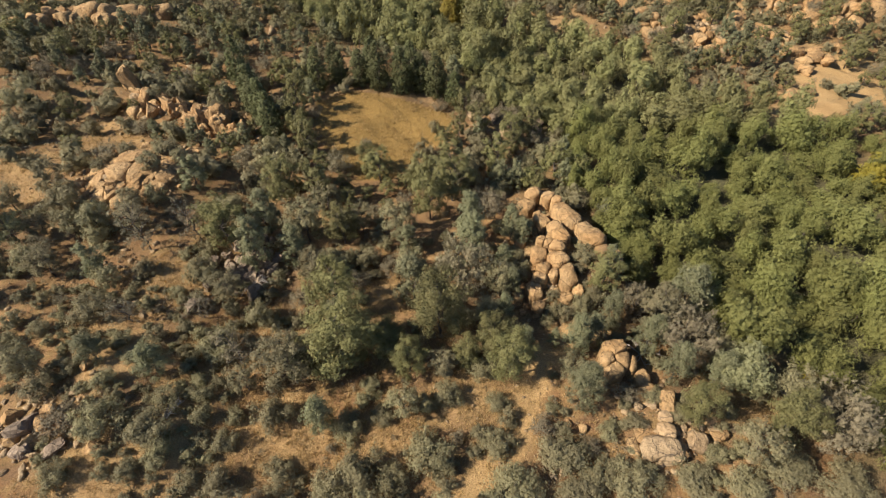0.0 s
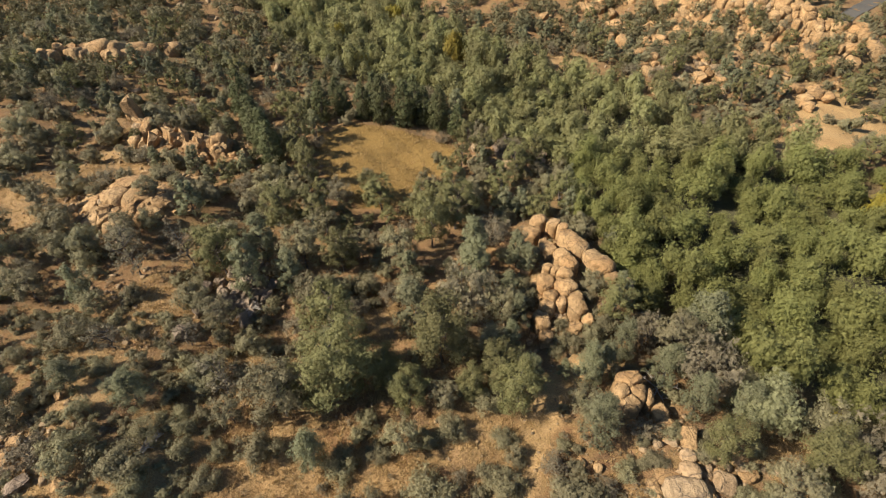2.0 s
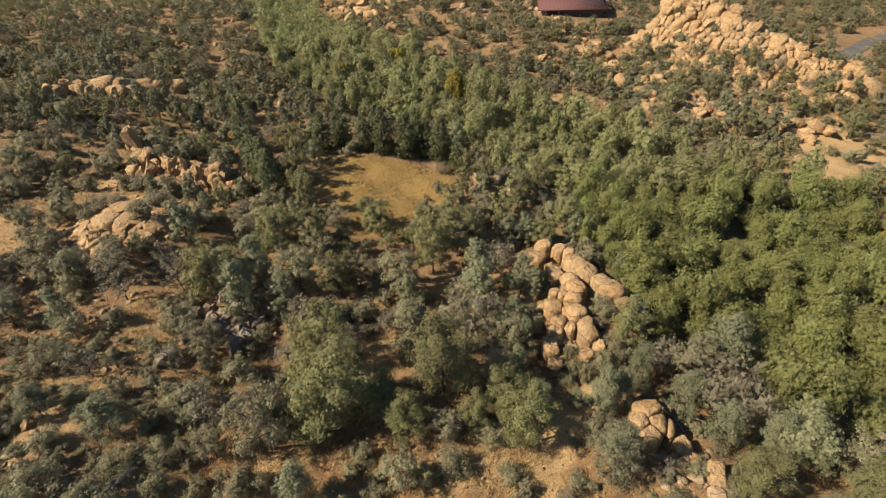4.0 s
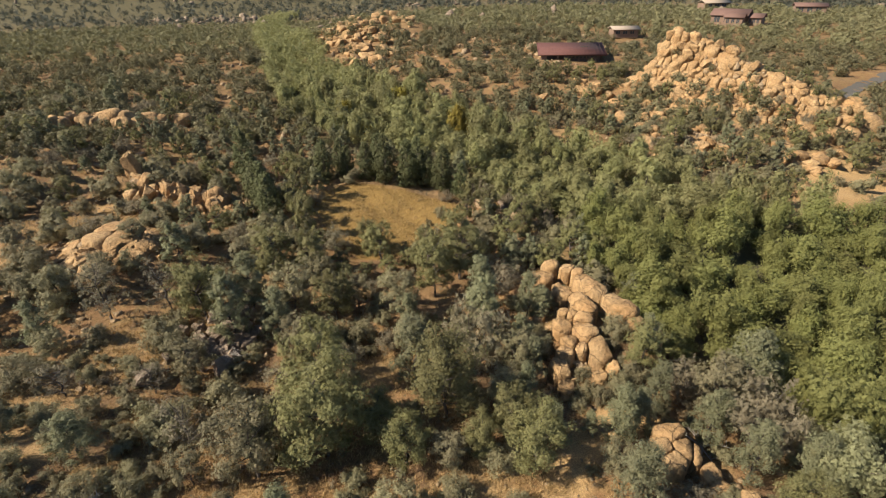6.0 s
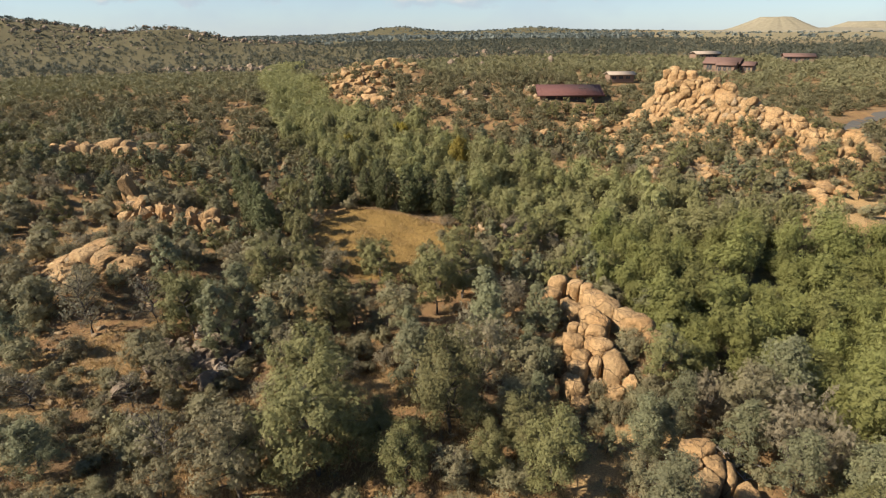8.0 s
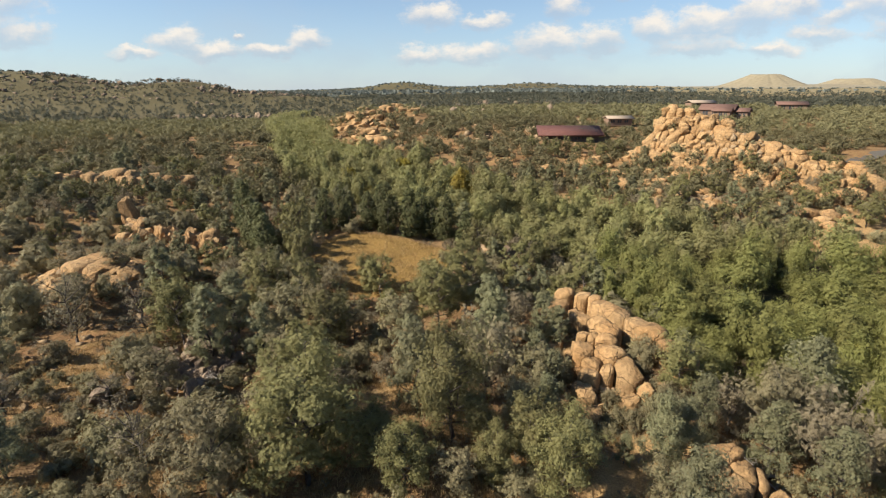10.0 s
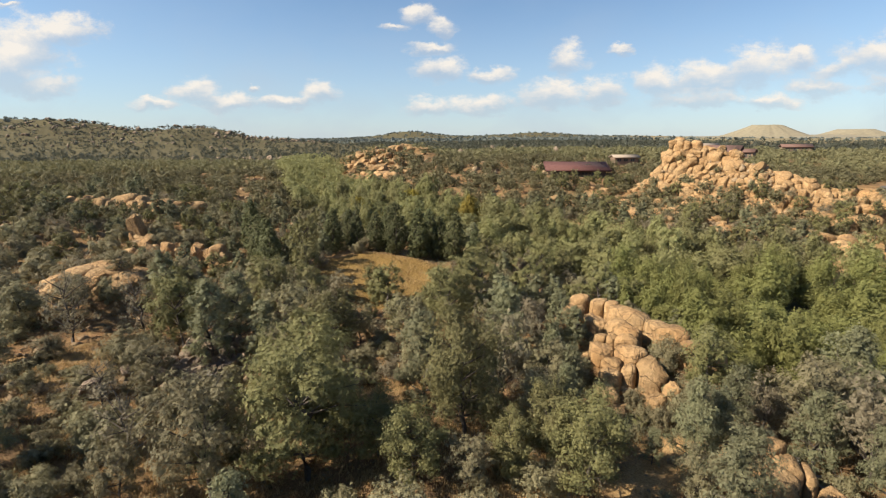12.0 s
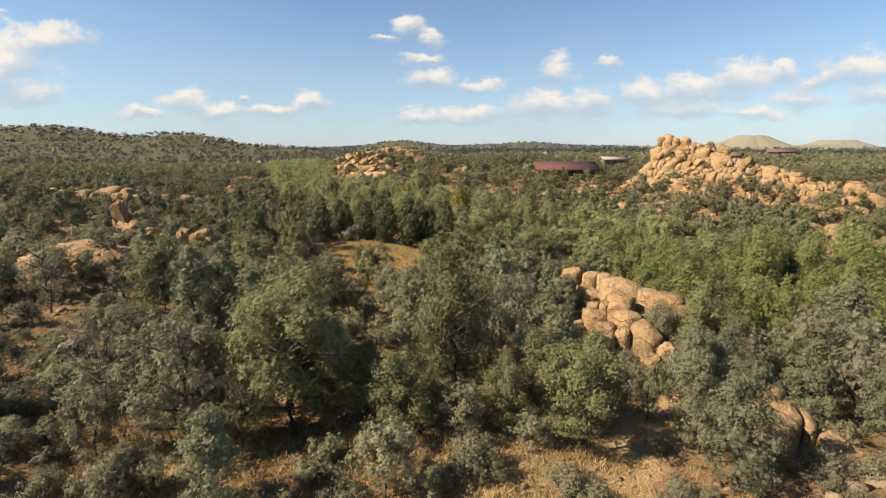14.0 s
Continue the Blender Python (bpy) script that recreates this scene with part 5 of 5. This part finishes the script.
for x, y, a, b in [(-21.2, 35.2, 0.9, 1.1), (-20.2, 33.8, 1, 0.8), (-21.7, 33.7, 0.7, 0.7), (-20.7, 32.2, 1, 0.6), (-19.7, 35.1, 0.8, 0.8)]:
    boulder(heap, "grey", x, y, a, b, (a + b) * 0.5, rnd.uniform(0, 60), rnd.uniform(-15, 15), 0.4)
for i in range(60):
    s = rnd.uniform(0.25, 0.8)
    boulder(heap, "grey", -20.8 + rnd.gauss(0, 1.5), 33.6 + rnd.gauss(0, 1.7), s, s * 0.7, s * rnd.uniform(0.8, 1.6), rnd.uniform(0, 180), rnd.uniform(-35, 35), 0.4)


# broken slab on the left slope and the line of rocks with the spire
slab = outcrop("slab_outcrop", "broad cracked tan granite slab on the slope", -39, 48)


def slab_piece(r):
    x, y = r.uniform(-46, -32.5), r.uniform(42, 54)
    q = math.hypot((x + 39.6) / 5.8, (y - 47.6) / 5.6)
    if q > 1 or r.random() < 0.12:
        return None
    s_ = r.uniform(1.7, 2.6) if q < 0.6 else r.uniform(0.5, 1.1)
    return (x, y, None, s_ * r.uniform(1.1, 1.6), s_ * 0.8, 50 + r.uniform(-15, 15), 0.35 + s_ * r.uniform(0.15, 0.3))


fitted_rocks(slab, packed(1500, slab_piece, 8, 0.72), M_GRANITE, 0.012, 0.5, 1.4, 0.12, 7)
for i in range(150):
    a, q = rnd.uniform(0, 6.28), math.sqrt(rnd.random())
    s = 0.22 + 0.6 * rnd.random() ** 2
    boulder(slab, "shard", -40 + 8.5 * q * math.cos(a), 49.4 + 8.5 * q * math.sin(a), s * 1.4, s * 0.8, s * 0.7, rnd.uniform(20, 65), rnd.uniform(-25, 30), 0.5)
for x, y, r in [(-36.3, 46.6, 1.5), (-42.0, 51.2, 1.2), (-44.6, 48.2, 1.1), (-36.0, 51.0, 1.4), (-34.2, 49.4, 1.2), (-38.4, 52.6, 1.0)]:
    plant("greytree", x, y, r, 0.8)
spire = outcrop("rock_spire", "upright tan granite spire above broken rocks", -50.6, 70)
boulder(spire, "shard", -50.9, 70.2, 1.45, 1.4, 3.5, 15, 4, 0.7, pick=1)
boulder(spire, "shard", -51.1, 70.3, 0.95, 0.95, 1.5, 50, 6, 2.7, pick=3)
boulder(spire, "shard", -50.2, 69.2, 1.6, 1.5, 1.8, 40, 0, 0.6, pick=2)
boulder(spire, "block", -48.8, 69.6, 1.3, 1.1, 1.3, 70, 0, 0.6, pick=6)
boulder(spire, "shard", -51.6, 71, 1.3, 1.1, 2.2, 70, 0, 0.7, pick=4)
boulder(spire, "pale", -49.4, 68.6, 1.5, 1.1, 1.1, 10, 0, 0.5)
line = outcrop("rock_line", "line of broken tan granite boulders along the slope", -41, 66)
for i in range(80):
    t = rnd.random()
    x, y = -49 + 19 * t + rnd.gauss(0, 0.9), 68 - 8 * t + rnd.gauss(0, 1.5)
    s = rnd.uniform(0.5, 1.3)
    boulder(line, rnd.choice(("shard", "shard", "coarse")), x, y, s, s * 0.85, s * rnd.uniform(0.9, 1.6), rnd.uniform(0, 180), rnd.uniform(-15, 15))
far_rocks = outcrop("boulder_row", "row of rounded boulders rising above dark trees", -78, 95)
for x, y, sx, sy, sz in [(-83.5, 92, 1.5, 1.5, 2.4), (-81.6, 92.5, 1.5, 1.4, 2.6), (-79.8, 93, 1.4, 1.3, 2.2), (-76.5, 95.5, 1.6, 1.4, 2.6), (-74.8, 96.5, 1.6, 1.6, 2.6),
                         (-72.4, 97.5, 2.2, 1.8, 2.8), (-70.4, 98, 2.6, 2.0, 2.8), (-67, 100, 2.6, 1.6, 2.2), (-64.5, 101, 2.2, 1.6, 2.0), (-61, 103, 2.0, 1.4, 1.8)]:
    boulder(far_rocks, "coarse", x, y, sx * 1.2, sy * 1.2, sz * 0.9, rnd.uniform(0, 90), rnd.uniform(-8, 8), 0.55)
for i in range(34):
    s_ = rnd.uniform(0.6, 1.7)
    boulder(far_rocks, rnd.choice(("round", "coarse", "shard")), -73 + rnd.gauss(0, 5), 97 + rnd.gauss(0, 1.8), s_ * 1.2, s_, s_ * rnd.uniform(0.9, 1.5), rnd.uniform(0, 180), rnd.uniform(-15, 15), 0.6)
side = outcrop("side_outcrop", "pale broken rocks half hidden by scrub", 6.5, 64)
for i in range(22):
    s = rnd.uniform(0.4, 1.1)
    boulder(side, rnd.choice(("pale", "grey", "block")), 6.5 + rnd.gauss(0, 2.4), 63.5 + rnd.gauss(0, 2.0), s, s * 0.8, s * 0.8, rnd.uniform(0, 180), rnd.uniform(-15, 15))

# the great granite dome
dome = outcrop("granite_dome", "great dome of piled warm orange granite boulders", 60, 117)


def dome_piece(r):
    t, v = r.uniform(-0.16, 1.04), r.uniform(-9.5, 3.5)
    x, y = 53.5 + 24.5 * t + v * 0.82, 134 - 35 * t + v * 0.574
    if (v < -6 and r.random() < 0.65) or (v < -3.5 and t < 0.35 and r.random() < 0.55):
        return None
    face = 0.28 < t < 0.62 and -4.5 < v < 1.0
    s_ = r.uniform(1.3, 2.3) if face and r.random() < 0.6 else r.uniform(0.6, 1.5)
    return (x, y, None, s_ * r.uniform(1.05, 1.7), s_ * 0.85, -62 + r.uniform(-25, 25), s_ * r.uniform(0.7, 1.15) * (0.6 if face else 1.0))


SLABS = [(61.0, 121.0, None, 3.6, 2.1, -58, 0.9), (64.6, 117.0, None, 3.0, 1.9, -60, 0.9), (58.6, 125.0, None, 2.6, 1.7, -60, 1.1), (67.6, 112.0, None, 2.6, 1.7, -58, 1.0), (62.6, 113.2, None, 2.2, 1.5, -50, 0.8),
         (53.0, 133.0, None, 2.2, 1.6, -50, 1.8), (56.0, 130.0, None, 2.2, 1.5, -60, 1.5), (70.6, 107.4, None, 2.2, 1.5, -58, 1.0)]
fitted_rocks(dome, packed(7000, dome_piece, 4, 0.66, SLABS), M_GRANITE, 0.06, 0.9, 1.42, 0.055, 9)
for i in range(90):
    t, v = rnd.uniform(-0.16, 1.02), rnd.gauss(-1.5, 3.0)
    x, y = 53.5 + 24.5 * t + v * 0.82, 134 - 35 * t + v * 0.574
    s_ = rnd.uniform(0.5, 1.25)
    boulder(dome, rnd.choice(("block", "round", "coarse")), x, y, s_ * rnd.uniform(1, 1.4), s_ * 0.9, s_ * rnd.uniform(0.8, 1.1), rnd.uniform(0, 180), rnd.uniform(-18, 18), 0.9)
apron = outcrop("boulder_apron", "apron of tumbled granite blocks below the dome", 47, 92)


def apron_piece(r):
    # two rock bands above the wash and the broken stack at the foot of the dome
    cx, cy, wx, wy, turn, big = r.choice([(44.5, 101.5, 7.0, 1.8, 10, 1.0), (39.0, 105.0, 2.2, 3.2, 60, 1.0), (56.8, 97.0, 4.2, 3.6, -30, 1.2), (60.5, 93.5, 3.6, 2.4, -30, 0.8), (49, 113, 5, 5, 30, 0.8)])
    x, y = cx + wx * r.uniform(-1, 1), cy + wy * r.uniform(-1, 1)
    if math.hypot((x - cx) / wx, (y - cy) / wy) > 1:
        return None
    s_ = r.uniform(0.55, 1.25) * big
    return (x, y, None, s_ * r.uniform(1.0, 1.6), s_ * 0.8, turn + r.uniform(-25, 25), s_ * r.uniform(0.8, 1.4))


fitted_rocks(apron, packed(900, apron_piece, 6, 0.80), M_GRANITE, 0.06, 0.7, 1.3, 0.06, 11)
for cx, cy, wx, wy, n, big in [(45, 92, 8, 4.0, 40, 0.9), (40, 112, 8, 9, 60, 1.3), (35, 136, 5, 5, 34, 1.6), (50, 118, 6, 6, 50, 1.5), (28, 122, 9, 8, 40, 1.2), (62, 84, 4, 4, 20, 0.8), (55.5, 74, 2.0, 2.0, 14, 0.6)]:
    for i in range(n):
        x, y = rnd.gauss(cx, wx * 0.6), rnd.gauss(cy, wy * 0.6)
        s_ = 0.35 + big * rnd.random() ** 1.7
        boulder(apron, rnd.choice(("shard", "block", "block")), x, y, s_ * 1.2, s_ * 0.85, s_ * 0.9, rnd.uniform(0, 180), rnd.uniform(-15, 15), 0.5)
middle = outcrop("rocky_knoll", "knoll of orange granite boulders with scattered scrub", -42, 245)
for i in range(300):
    t = rnd.random()
    x, y = -46 + 12 * (0.5 - t) + rnd.gauss(0, 1) * (9 + 7 * t), 178 + 88 * t
    s_ = 0.6 + 1.7 * rnd.random() ** 2
    boulder(middle, rnd.choice(("shard", "coarse", "block")), x, y, s_ * rnd.uniform(1.0, 1.6), s_, s_ * rnd.uniform(0.7, 1.0), rnd.uniform(0, 180), rnd.uniform(-15, 15), 0.35)
for x, y, s_ in [(-38, 258, 3.2), (-42, 262, 3.2), (-34, 256, 2.6), (-52, 250, 2.8), (-60, 246, 2.8), (-66, 242, 2.2)]:
    boulder(middle, "block", x, y, s_ * 1.1, s_ * 0.8, s_ * 0.8, rnd.uniform(0, 180), 5, 0.4)


def rubble(name, label, spots, mat, seed):
    """Loose stones too many to count, as one mesh of broken lumps."""
    r = np.random.default_rng(seed)
    bm = bmesh.new()
    bmesh.ops.create_icosphere(bm, subdivisions=1, radius=1.0)
    base = np.array([v.co[:] for v in bm.verts])
    fc = np.array([[v.index for v in f.verts] for f in bm.faces])
    bm.free()
    x, y, s = spots
    n = len(x)
    z = height(x, y)
    k = len(base)
    lump = base[None] * (1 + 0.28 * r.normal(size=(n, k, 1)))
    sc = s[:, None] * r.uniform(0.6, 1.25, (n, 3))
    a = r.uniform(0, 6.28, n)
    v = lump * sc[:, None, :]
    vx = v[..., 0] * np.cos(a)[:, None] - v[..., 1] * np.sin(a)[:, None]
    vy = v[..., 0] * np.sin(a)[:, None] + v[..., 1] * np.cos(a)[:, None]
    V = np.stack([vx + x[:, None], vy + y[:, None], v[..., 2] * 0.8 + z[:, None] + s[:, None] * 0.15], -1).reshape(-1, 3)
    F = (fc[None] + (np.arange(n) * k)[:, None, None]).reshape(-1, 3)
    ob = new(name, mesh_from(name, V, F, [mat]))
    tagged(ob, label, "stones", kind="stuff")


r_ = np.random.default_rng(77)
gx_, gy_, gs_ = [], [], []
for cx, cy, rx, ry, n, lo, hi in [(-39, 48, 9, 8, 260, .15, .6), (-41, 65, 12, 5, 260, .15, .6), (-31, 15, 4, 3, 150, .1, .5), (-34, 14, 4, 3, 120, .15, .6), (-21, 33, 3.5, 2.5, 110, .12, .5),
                                  (-29, 27, 3, 1.6, 60, .1, .4), (13, 34, 6, 8, 160, .1, .45), (20, 17, 4, 3.5, 170, .1, .5), (11, 13, 5, 3, 90, .08, .35), (6, 63, 5, 4, 120, .15, .5),
                                  (-36, 34, 7, 4, 120, .1, .4), (-20, 46, 5, 4, 80, .15, .5), (20, 190, 40, 30, 350, .4, 1.4), (48, 98, 14, 10, 320, .2, .8), (60, 117, 14, 16, 260, .3, 1.0),
                                  (-55, 60, 9, 9, 120, .12, .4), (-70, 85, 16, 12, 160, .3, .9), (-10, 22, 18, 10, 260, .05, .16), (10, 18, 12, 8, 200, .05, .18), (-46, 160, 60, 40, 160, .4, 1.1)]:
    gx_.append(r_.normal(cx, rx * 0.6, n))
    gy_.append(r_.normal(cy, ry * 0.6, n))
    gs_.append(lo + (hi - lo) * r_.random(n) ** 2.2)
rubble("loose_stones", "loose broken granite stones strewn on the soil", (np.concatenate(gx_), np.concatenate(gy_), np.concatenate(gs_)), M_PALE, 5)
hx, hy = [], []
for cx, cy, rx, ry, n in [(-640, 700, 260, 150, 900), (-390, 800, 130, 70, 380), (-190, 420, 60, 30, 160), (-100, 330, 60, 30, 120), (60, 330, 120, 40, 130), (40, 520, 120, 60, 120)]:
    hx.append(r_.normal(cx, rx * 0.6, n))
    hy.append(r_.normal(cy, ry * 0.6, n))
hx, hy = np.concatenate(hx), np.concatenate(hy)
rubble("hill_rocks", "pale rock outcrops crowning the wooded hills", (hx, hy, 0.8 + 3.0 * r_.random(len(hx)) ** 2.4), M_GREY, 6)

# ---- houses and road ----


def box_mesh(name, x0, x1, y0, y1, z0, z1, mat, bev=0.04):
    bm = bmesh.new()
    bmesh.ops.create_cube(bm, size=1.0)
    for v in bm.verts:
        v.co = ((x0 + x1) / 2 + v.co.x * (x1 - x0), (y0 + y1) / 2 + v.co.y * (y1 - y0), (z0 + z1) / 2 + v.co.z * (z1 - z0))
    bmesh.ops.bevel(bm, geom=bm.edges[:], offset=bev, segments=1, affect="EDGES")
    me = bpy.data.meshes.new(name)
    bm.to_mesh(me)
    bm.free()
    me.materials.append(mat)
    return me


def piece(name, me, parent, label=""):
    ob = new(name, me)
    ob.parent = parent
    return tagged(ob, label) if label else ob


def gable(name, x0, x1, y0, y1, z0, rise, mat, over=0.7, thick=0.25):
    """A pitched roof slab with its ridge along x."""
    ym = (y0 + y1) / 2
    prof = [(y0 - over, z0), (ym, z0 + rise), (y1 + over, z0), (y1 + over, z0 + thick), (ym, z0 + rise + thick), (y0 - over, z0 + thick)]
    vs = [(x, a, b) for x in (x0 - over, x1 + over) for a, b in prof]
    fs = [(0, 1, 7, 6), (1, 2, 8, 7), (2, 3, 9, 8), (3, 4, 10, 9), (4, 5, 11, 10), (5, 0, 6, 11)]
    me = mesh_from(name, vs, fs, [mat])
    me2 = bmesh.new()
    me2.from_mesh(me)
    me2.verts.ensure_lookup_table()
    for o in (0, 6):
        a = [me2.verts[o + k] for k in range(6)]
        me2.faces.new((a[0], a[1], a[4], a[5]))
        me2.faces.new((a[1], a[2], a[3], a[4]))
    bmesh.ops.recalc_face_normals(me2, faces=me2.faces[:])
    me2.to_mesh(me)
    me2.free()
    return me


def long_house():
    """The long house with the dark red roof beside the dome."""
    gz = float(height(34, 168))
    root = new("long_house")
    root.location = (34.2, 169, gz)
    root.rotation_euler = (0, 0, radians(-2))
    tagged(root, "long low house with a dark red metal roof", "house")
    top = 6.9 - gz
    piece("wall", box_mesh("wall", -8.9, 9.2, -2.0, 4.6, -1.6, top, M_DARKWALL), root, "dark shaded timber wall")
    piece("end_wall", box_mesh("end_wall", -9.6, -7.8, -3.6, -2.0, -2.6, top, M_STUCCO), root, "brown stucco pier")
    piece("end_wall", box_mesh("end_wall", -4.6, -4.0, -3.2, -2.0, -1.6, top, M_STUCCO), root)
    for i in range(5):
        x = -3 + i * 2.3
        w = piece("window", box_mesh("window", x, x + 1.7, -2.06, -1.9, 0.6, top - 0.5, M_GLASS, 0.02), root)
        piece("frame", box_mesh("frame", x + 0.8, x + 0.9, -2.10, -2.0, 0.6, top - 0.5, M_STUCCO, 0.01), w)
    # shed roof, high at the back, with a deep fascia
    vs = [(-10.6, -4.2, top), (10.6, -4.2, top), (10.6, 5.4, top + 2.3), (-10.6, 5.4, top + 2.3)]
    vs += [(x, y, z + 0.45) for x, y, z in vs]
    fs = [(3, 2, 1, 0), (4, 5, 6, 7), (0, 1, 5, 4), (1, 2, 6, 5), (2, 3, 7, 6), (3, 0, 4, 7)]
    roof = piece("roof", mesh_from("roof", vs, fs, [M_ROOF]), root, "dark red standing seam metal roof")
    for i in range(20):
        x = -10.4 + i * 1.095
        v2 = [(x - .03, -4.2, top + .45), (x + .03, -4.2, top + .45), (x + .03, 5.4, top + 2.75), (x - .03, 5.4, top + 2.75)]
        v2 += [(a, b, c + 0.07) for a, b, c in v2]
        piece("seam", mesh_from("seam", v2, fs, [M_ROOF]), roof)
    piece("skylight", box_mesh("skylight", 3.2, 5.4, 1.5, 2.3, top + 1.5, top + 2.05, M_DARKWALL), roof, "dark flat skylight")


def wing(root, x0, x1, y0, y1, base, wall_h, rise, roof_mat, wall_mat, windows=3):
    piece("wall", box_mesh("wall", x0, x1, y0, y1, base - 0.5, base + wall_h, wall_mat), root)
    piece("roof", gable("roof", x0, x1, y0, y1, base + wall_h, rise, roof_mat), root)
    step = (x1 - x0) / (windows + 0.5)
    for i in range(windows):
        a = x0 + step * (i + 0.35)
        w = piece("window", box_mesh("window", a, a + step * 0.55, y0 - 0.06, y0 + 0.1, base + 0.9, base + wall_h - 0.4, M_GLASS, 0.02), root)
        piece("frame", box_mesh("frame", a + step * 0.25, a + step * 0.3, y0 - 0.1, y0 + 0.02, base + 0.9, base + wall_h - 0.4, M_STUCCO, 0.01), w)


def far_house(x, y, turn, roof_mat, wall_mat, label, wings, lift=0.0):
    root = new("house")
    root.location = (x, y, float(height(x, y)) + lift)
    root.rotation_euler = (0, 0, radians(turn))
    tagged(root, label, "house")
    for wg in wings:
        wing(root, *wg, roof_mat, wall_mat)


long_house()
far_house(125, 258, -38, M_ROOFRED, M_STUCCO, "large house with brown-red tiled gable roofs", [(-9, 6, -4, 5, 0, 3.6, 2.6), (-2, 5.5, -8, -4.4, 0, 3.2, 1.8), (6.4, 12, -3, 4, 0, 3.0, 1.6)], 0.6)
far_house(64, 219, 4, M_ROOFTAN, M_STUCCO, "low house with pale tan roof among trees", [(-5, 5, -3, 3, 0, 2.4, 1.0)], 0.4)
far_house(150, 340, 10, M_ROOFTAN, M_STUCCO, "far low house with tan roof", [(-8, 8, -4, 4, 0, 3.2, 1.5)], 1.5)
far_house(183, 300, -20, M_ROOFRED, M_STUCCO, "far house with brown roof among trees", [(-7, 7, -4, 4, 0, 3.2, 1.6)], 1.5)


def ribbon(name, pts, half, lift, mat):
    fine = []
    for (x1, y1), (x2, y2) in zip(pts, pts[1:]):
        for k in range(12):
            fine.append((x1 + (x2 - x1) * k / 12, y1 + (y2 - y1) * k / 12))
    vs = []
    for i, (x, y) in enumerate(fine):
        a, b = fine[max(i - 1, 0)], fine[min(i + 1, len(fine) - 1)]
        d = unit(np.array([b[0] - a[0], b[1] - a[1]]))
        for s in (-half, 0, half):
            px, py = x - d[1] * s, y + d[0] * s
            vs.append((px, py, float(height(px, py)) + lift))
    fs = []
    for i in range(len(fine) - 1):
        for k in range(2):
            a = i * 3 + k
            fs.append((a, a + 1, a + 4, a + 3))
    return mesh_from(name, vs, fs, [mat], True)


road = new("road", ribbon("road", ROAD, 1.8, 0.12, M_ASPHALT))
tagged(road, "narrow worn grey asphalt road", "road", kind="structure")

# ---- dead wood and grass ----


def dead_branches(x, y, spread, n, seed, label, lift=0.25):
    r = random.Random(seed)
    tubes = []
    for i in range(n):
        a = r.uniform(0, 6.28)
        ln = spread * r.uniform(0.5, 1.0)
        p0 = Vector((r.uniform(-.3, .3), r.uniform(-.3, .3), 0.05))
        p2 = Vector((math.cos(a) * ln, math.sin(a) * ln, r.uniform(0.1, 0.6) * spread * 0.5))
        p1 = p0.lerp(p2, 0.5) + Vector((r.uniform(-.2, .2), r.uniform(-.2, .2), 0.18))
        tubes.append(tube([p0, p1, p2], [0.075, 0.05, 0.015], 5))
        for k in range(3):
            q = p1.lerp(p2, r.uniform(0, 0.8))
            e = q + Vector((r.uniform(-.5, .5), r.uniform(-.5, .5), r.uniform(0, .4))) * spread * 0.45
            tubes.append(tube([q, e], [0.035, 0.01], 4))
    ob = new("dead_branch", join_tubes("dead_branch", tubes, M_DEAD))
    ob.location = (x, y, float(height(x, y)) + 0.02)
    tagged(ob, label, "dead wood")


dead_branches(-22.2, 15.8, 2.0, 9, 1, "bleached fallen dead branches on bare soil")
dead_branches(-20.5, 32.0, 2.8, 26, 2, "tangle of grey dead branches below rocks")
dead_branches(19.3, 24.2, 2.2, 10, 3, "bare bleached branches at the foot of the oak")
dead_branches(-13.5, 41, 1.8, 8, 4, "grey dead branches among scrub")


def grass():
    r = np.random.default_rng(9)
    xs, ys, ss = [], [], []
    for (sx, sy), rad in SANDY[:10] + [((-14, 20), 10), ((2, 20), 6), ((-24, 26), 10), ((0, 14), 12)]:
        n = int(150 * rad)
        a, q = r.uniform(0, 6.28, n), np.sqrt(r.random(n)) * rad * 1.25
        xs.append(sx + q * np.cos(a)), ys.append(sy + q * np.sin(a)), ss.append(r.uniform(0.12, 0.34, n))
    n = 2600
    mx, my = r.uniform(-22, 1, n), r.uniform(41, 75, n)
    ok = inside(mx, my, MEADOW)
    xs.append(mx[ok]), ys.append(my[ok]), ss.append(r.uniform(0.2, 0.4, ok.sum()))
    x, y, s = np.concatenate(xs), np.concatenate(ys), np.concatenate(ss)
    k = 7
    x, y, s = np.repeat(x, k), np.repeat(y, k), np.repeat(s, k)
    n = len(x)
    x, y = x + r.normal(0, 0.10, n), y + r.normal(0, 0.10, n)
    z = height(x, y)
    a = r.uniform(0, 6.28, n)
    w = 0.022
    lean = r.normal(0, 0.5, (n, 2)) * s[:, None]
    v = np.stack([np.stack([x - np.cos(a) * w, y - np.sin(a) * w, z - 0.02], -1), np.stack([x + np.cos(a) * w, y + np.sin(a) * w, z - 0.02], -1), np.stack([x + lean[:, 0], y + lean[:, 1], z + s], -1)], 1)
    ob = new("dry_grass", mesh_from("dry_grass", v.reshape(-1, 3), np.arange(3 * n).reshape(n, 3), [M_GRASS]))
    tagged(ob, "tufts of dry straw-coloured grass", "grass", kind="stuff")


grass()
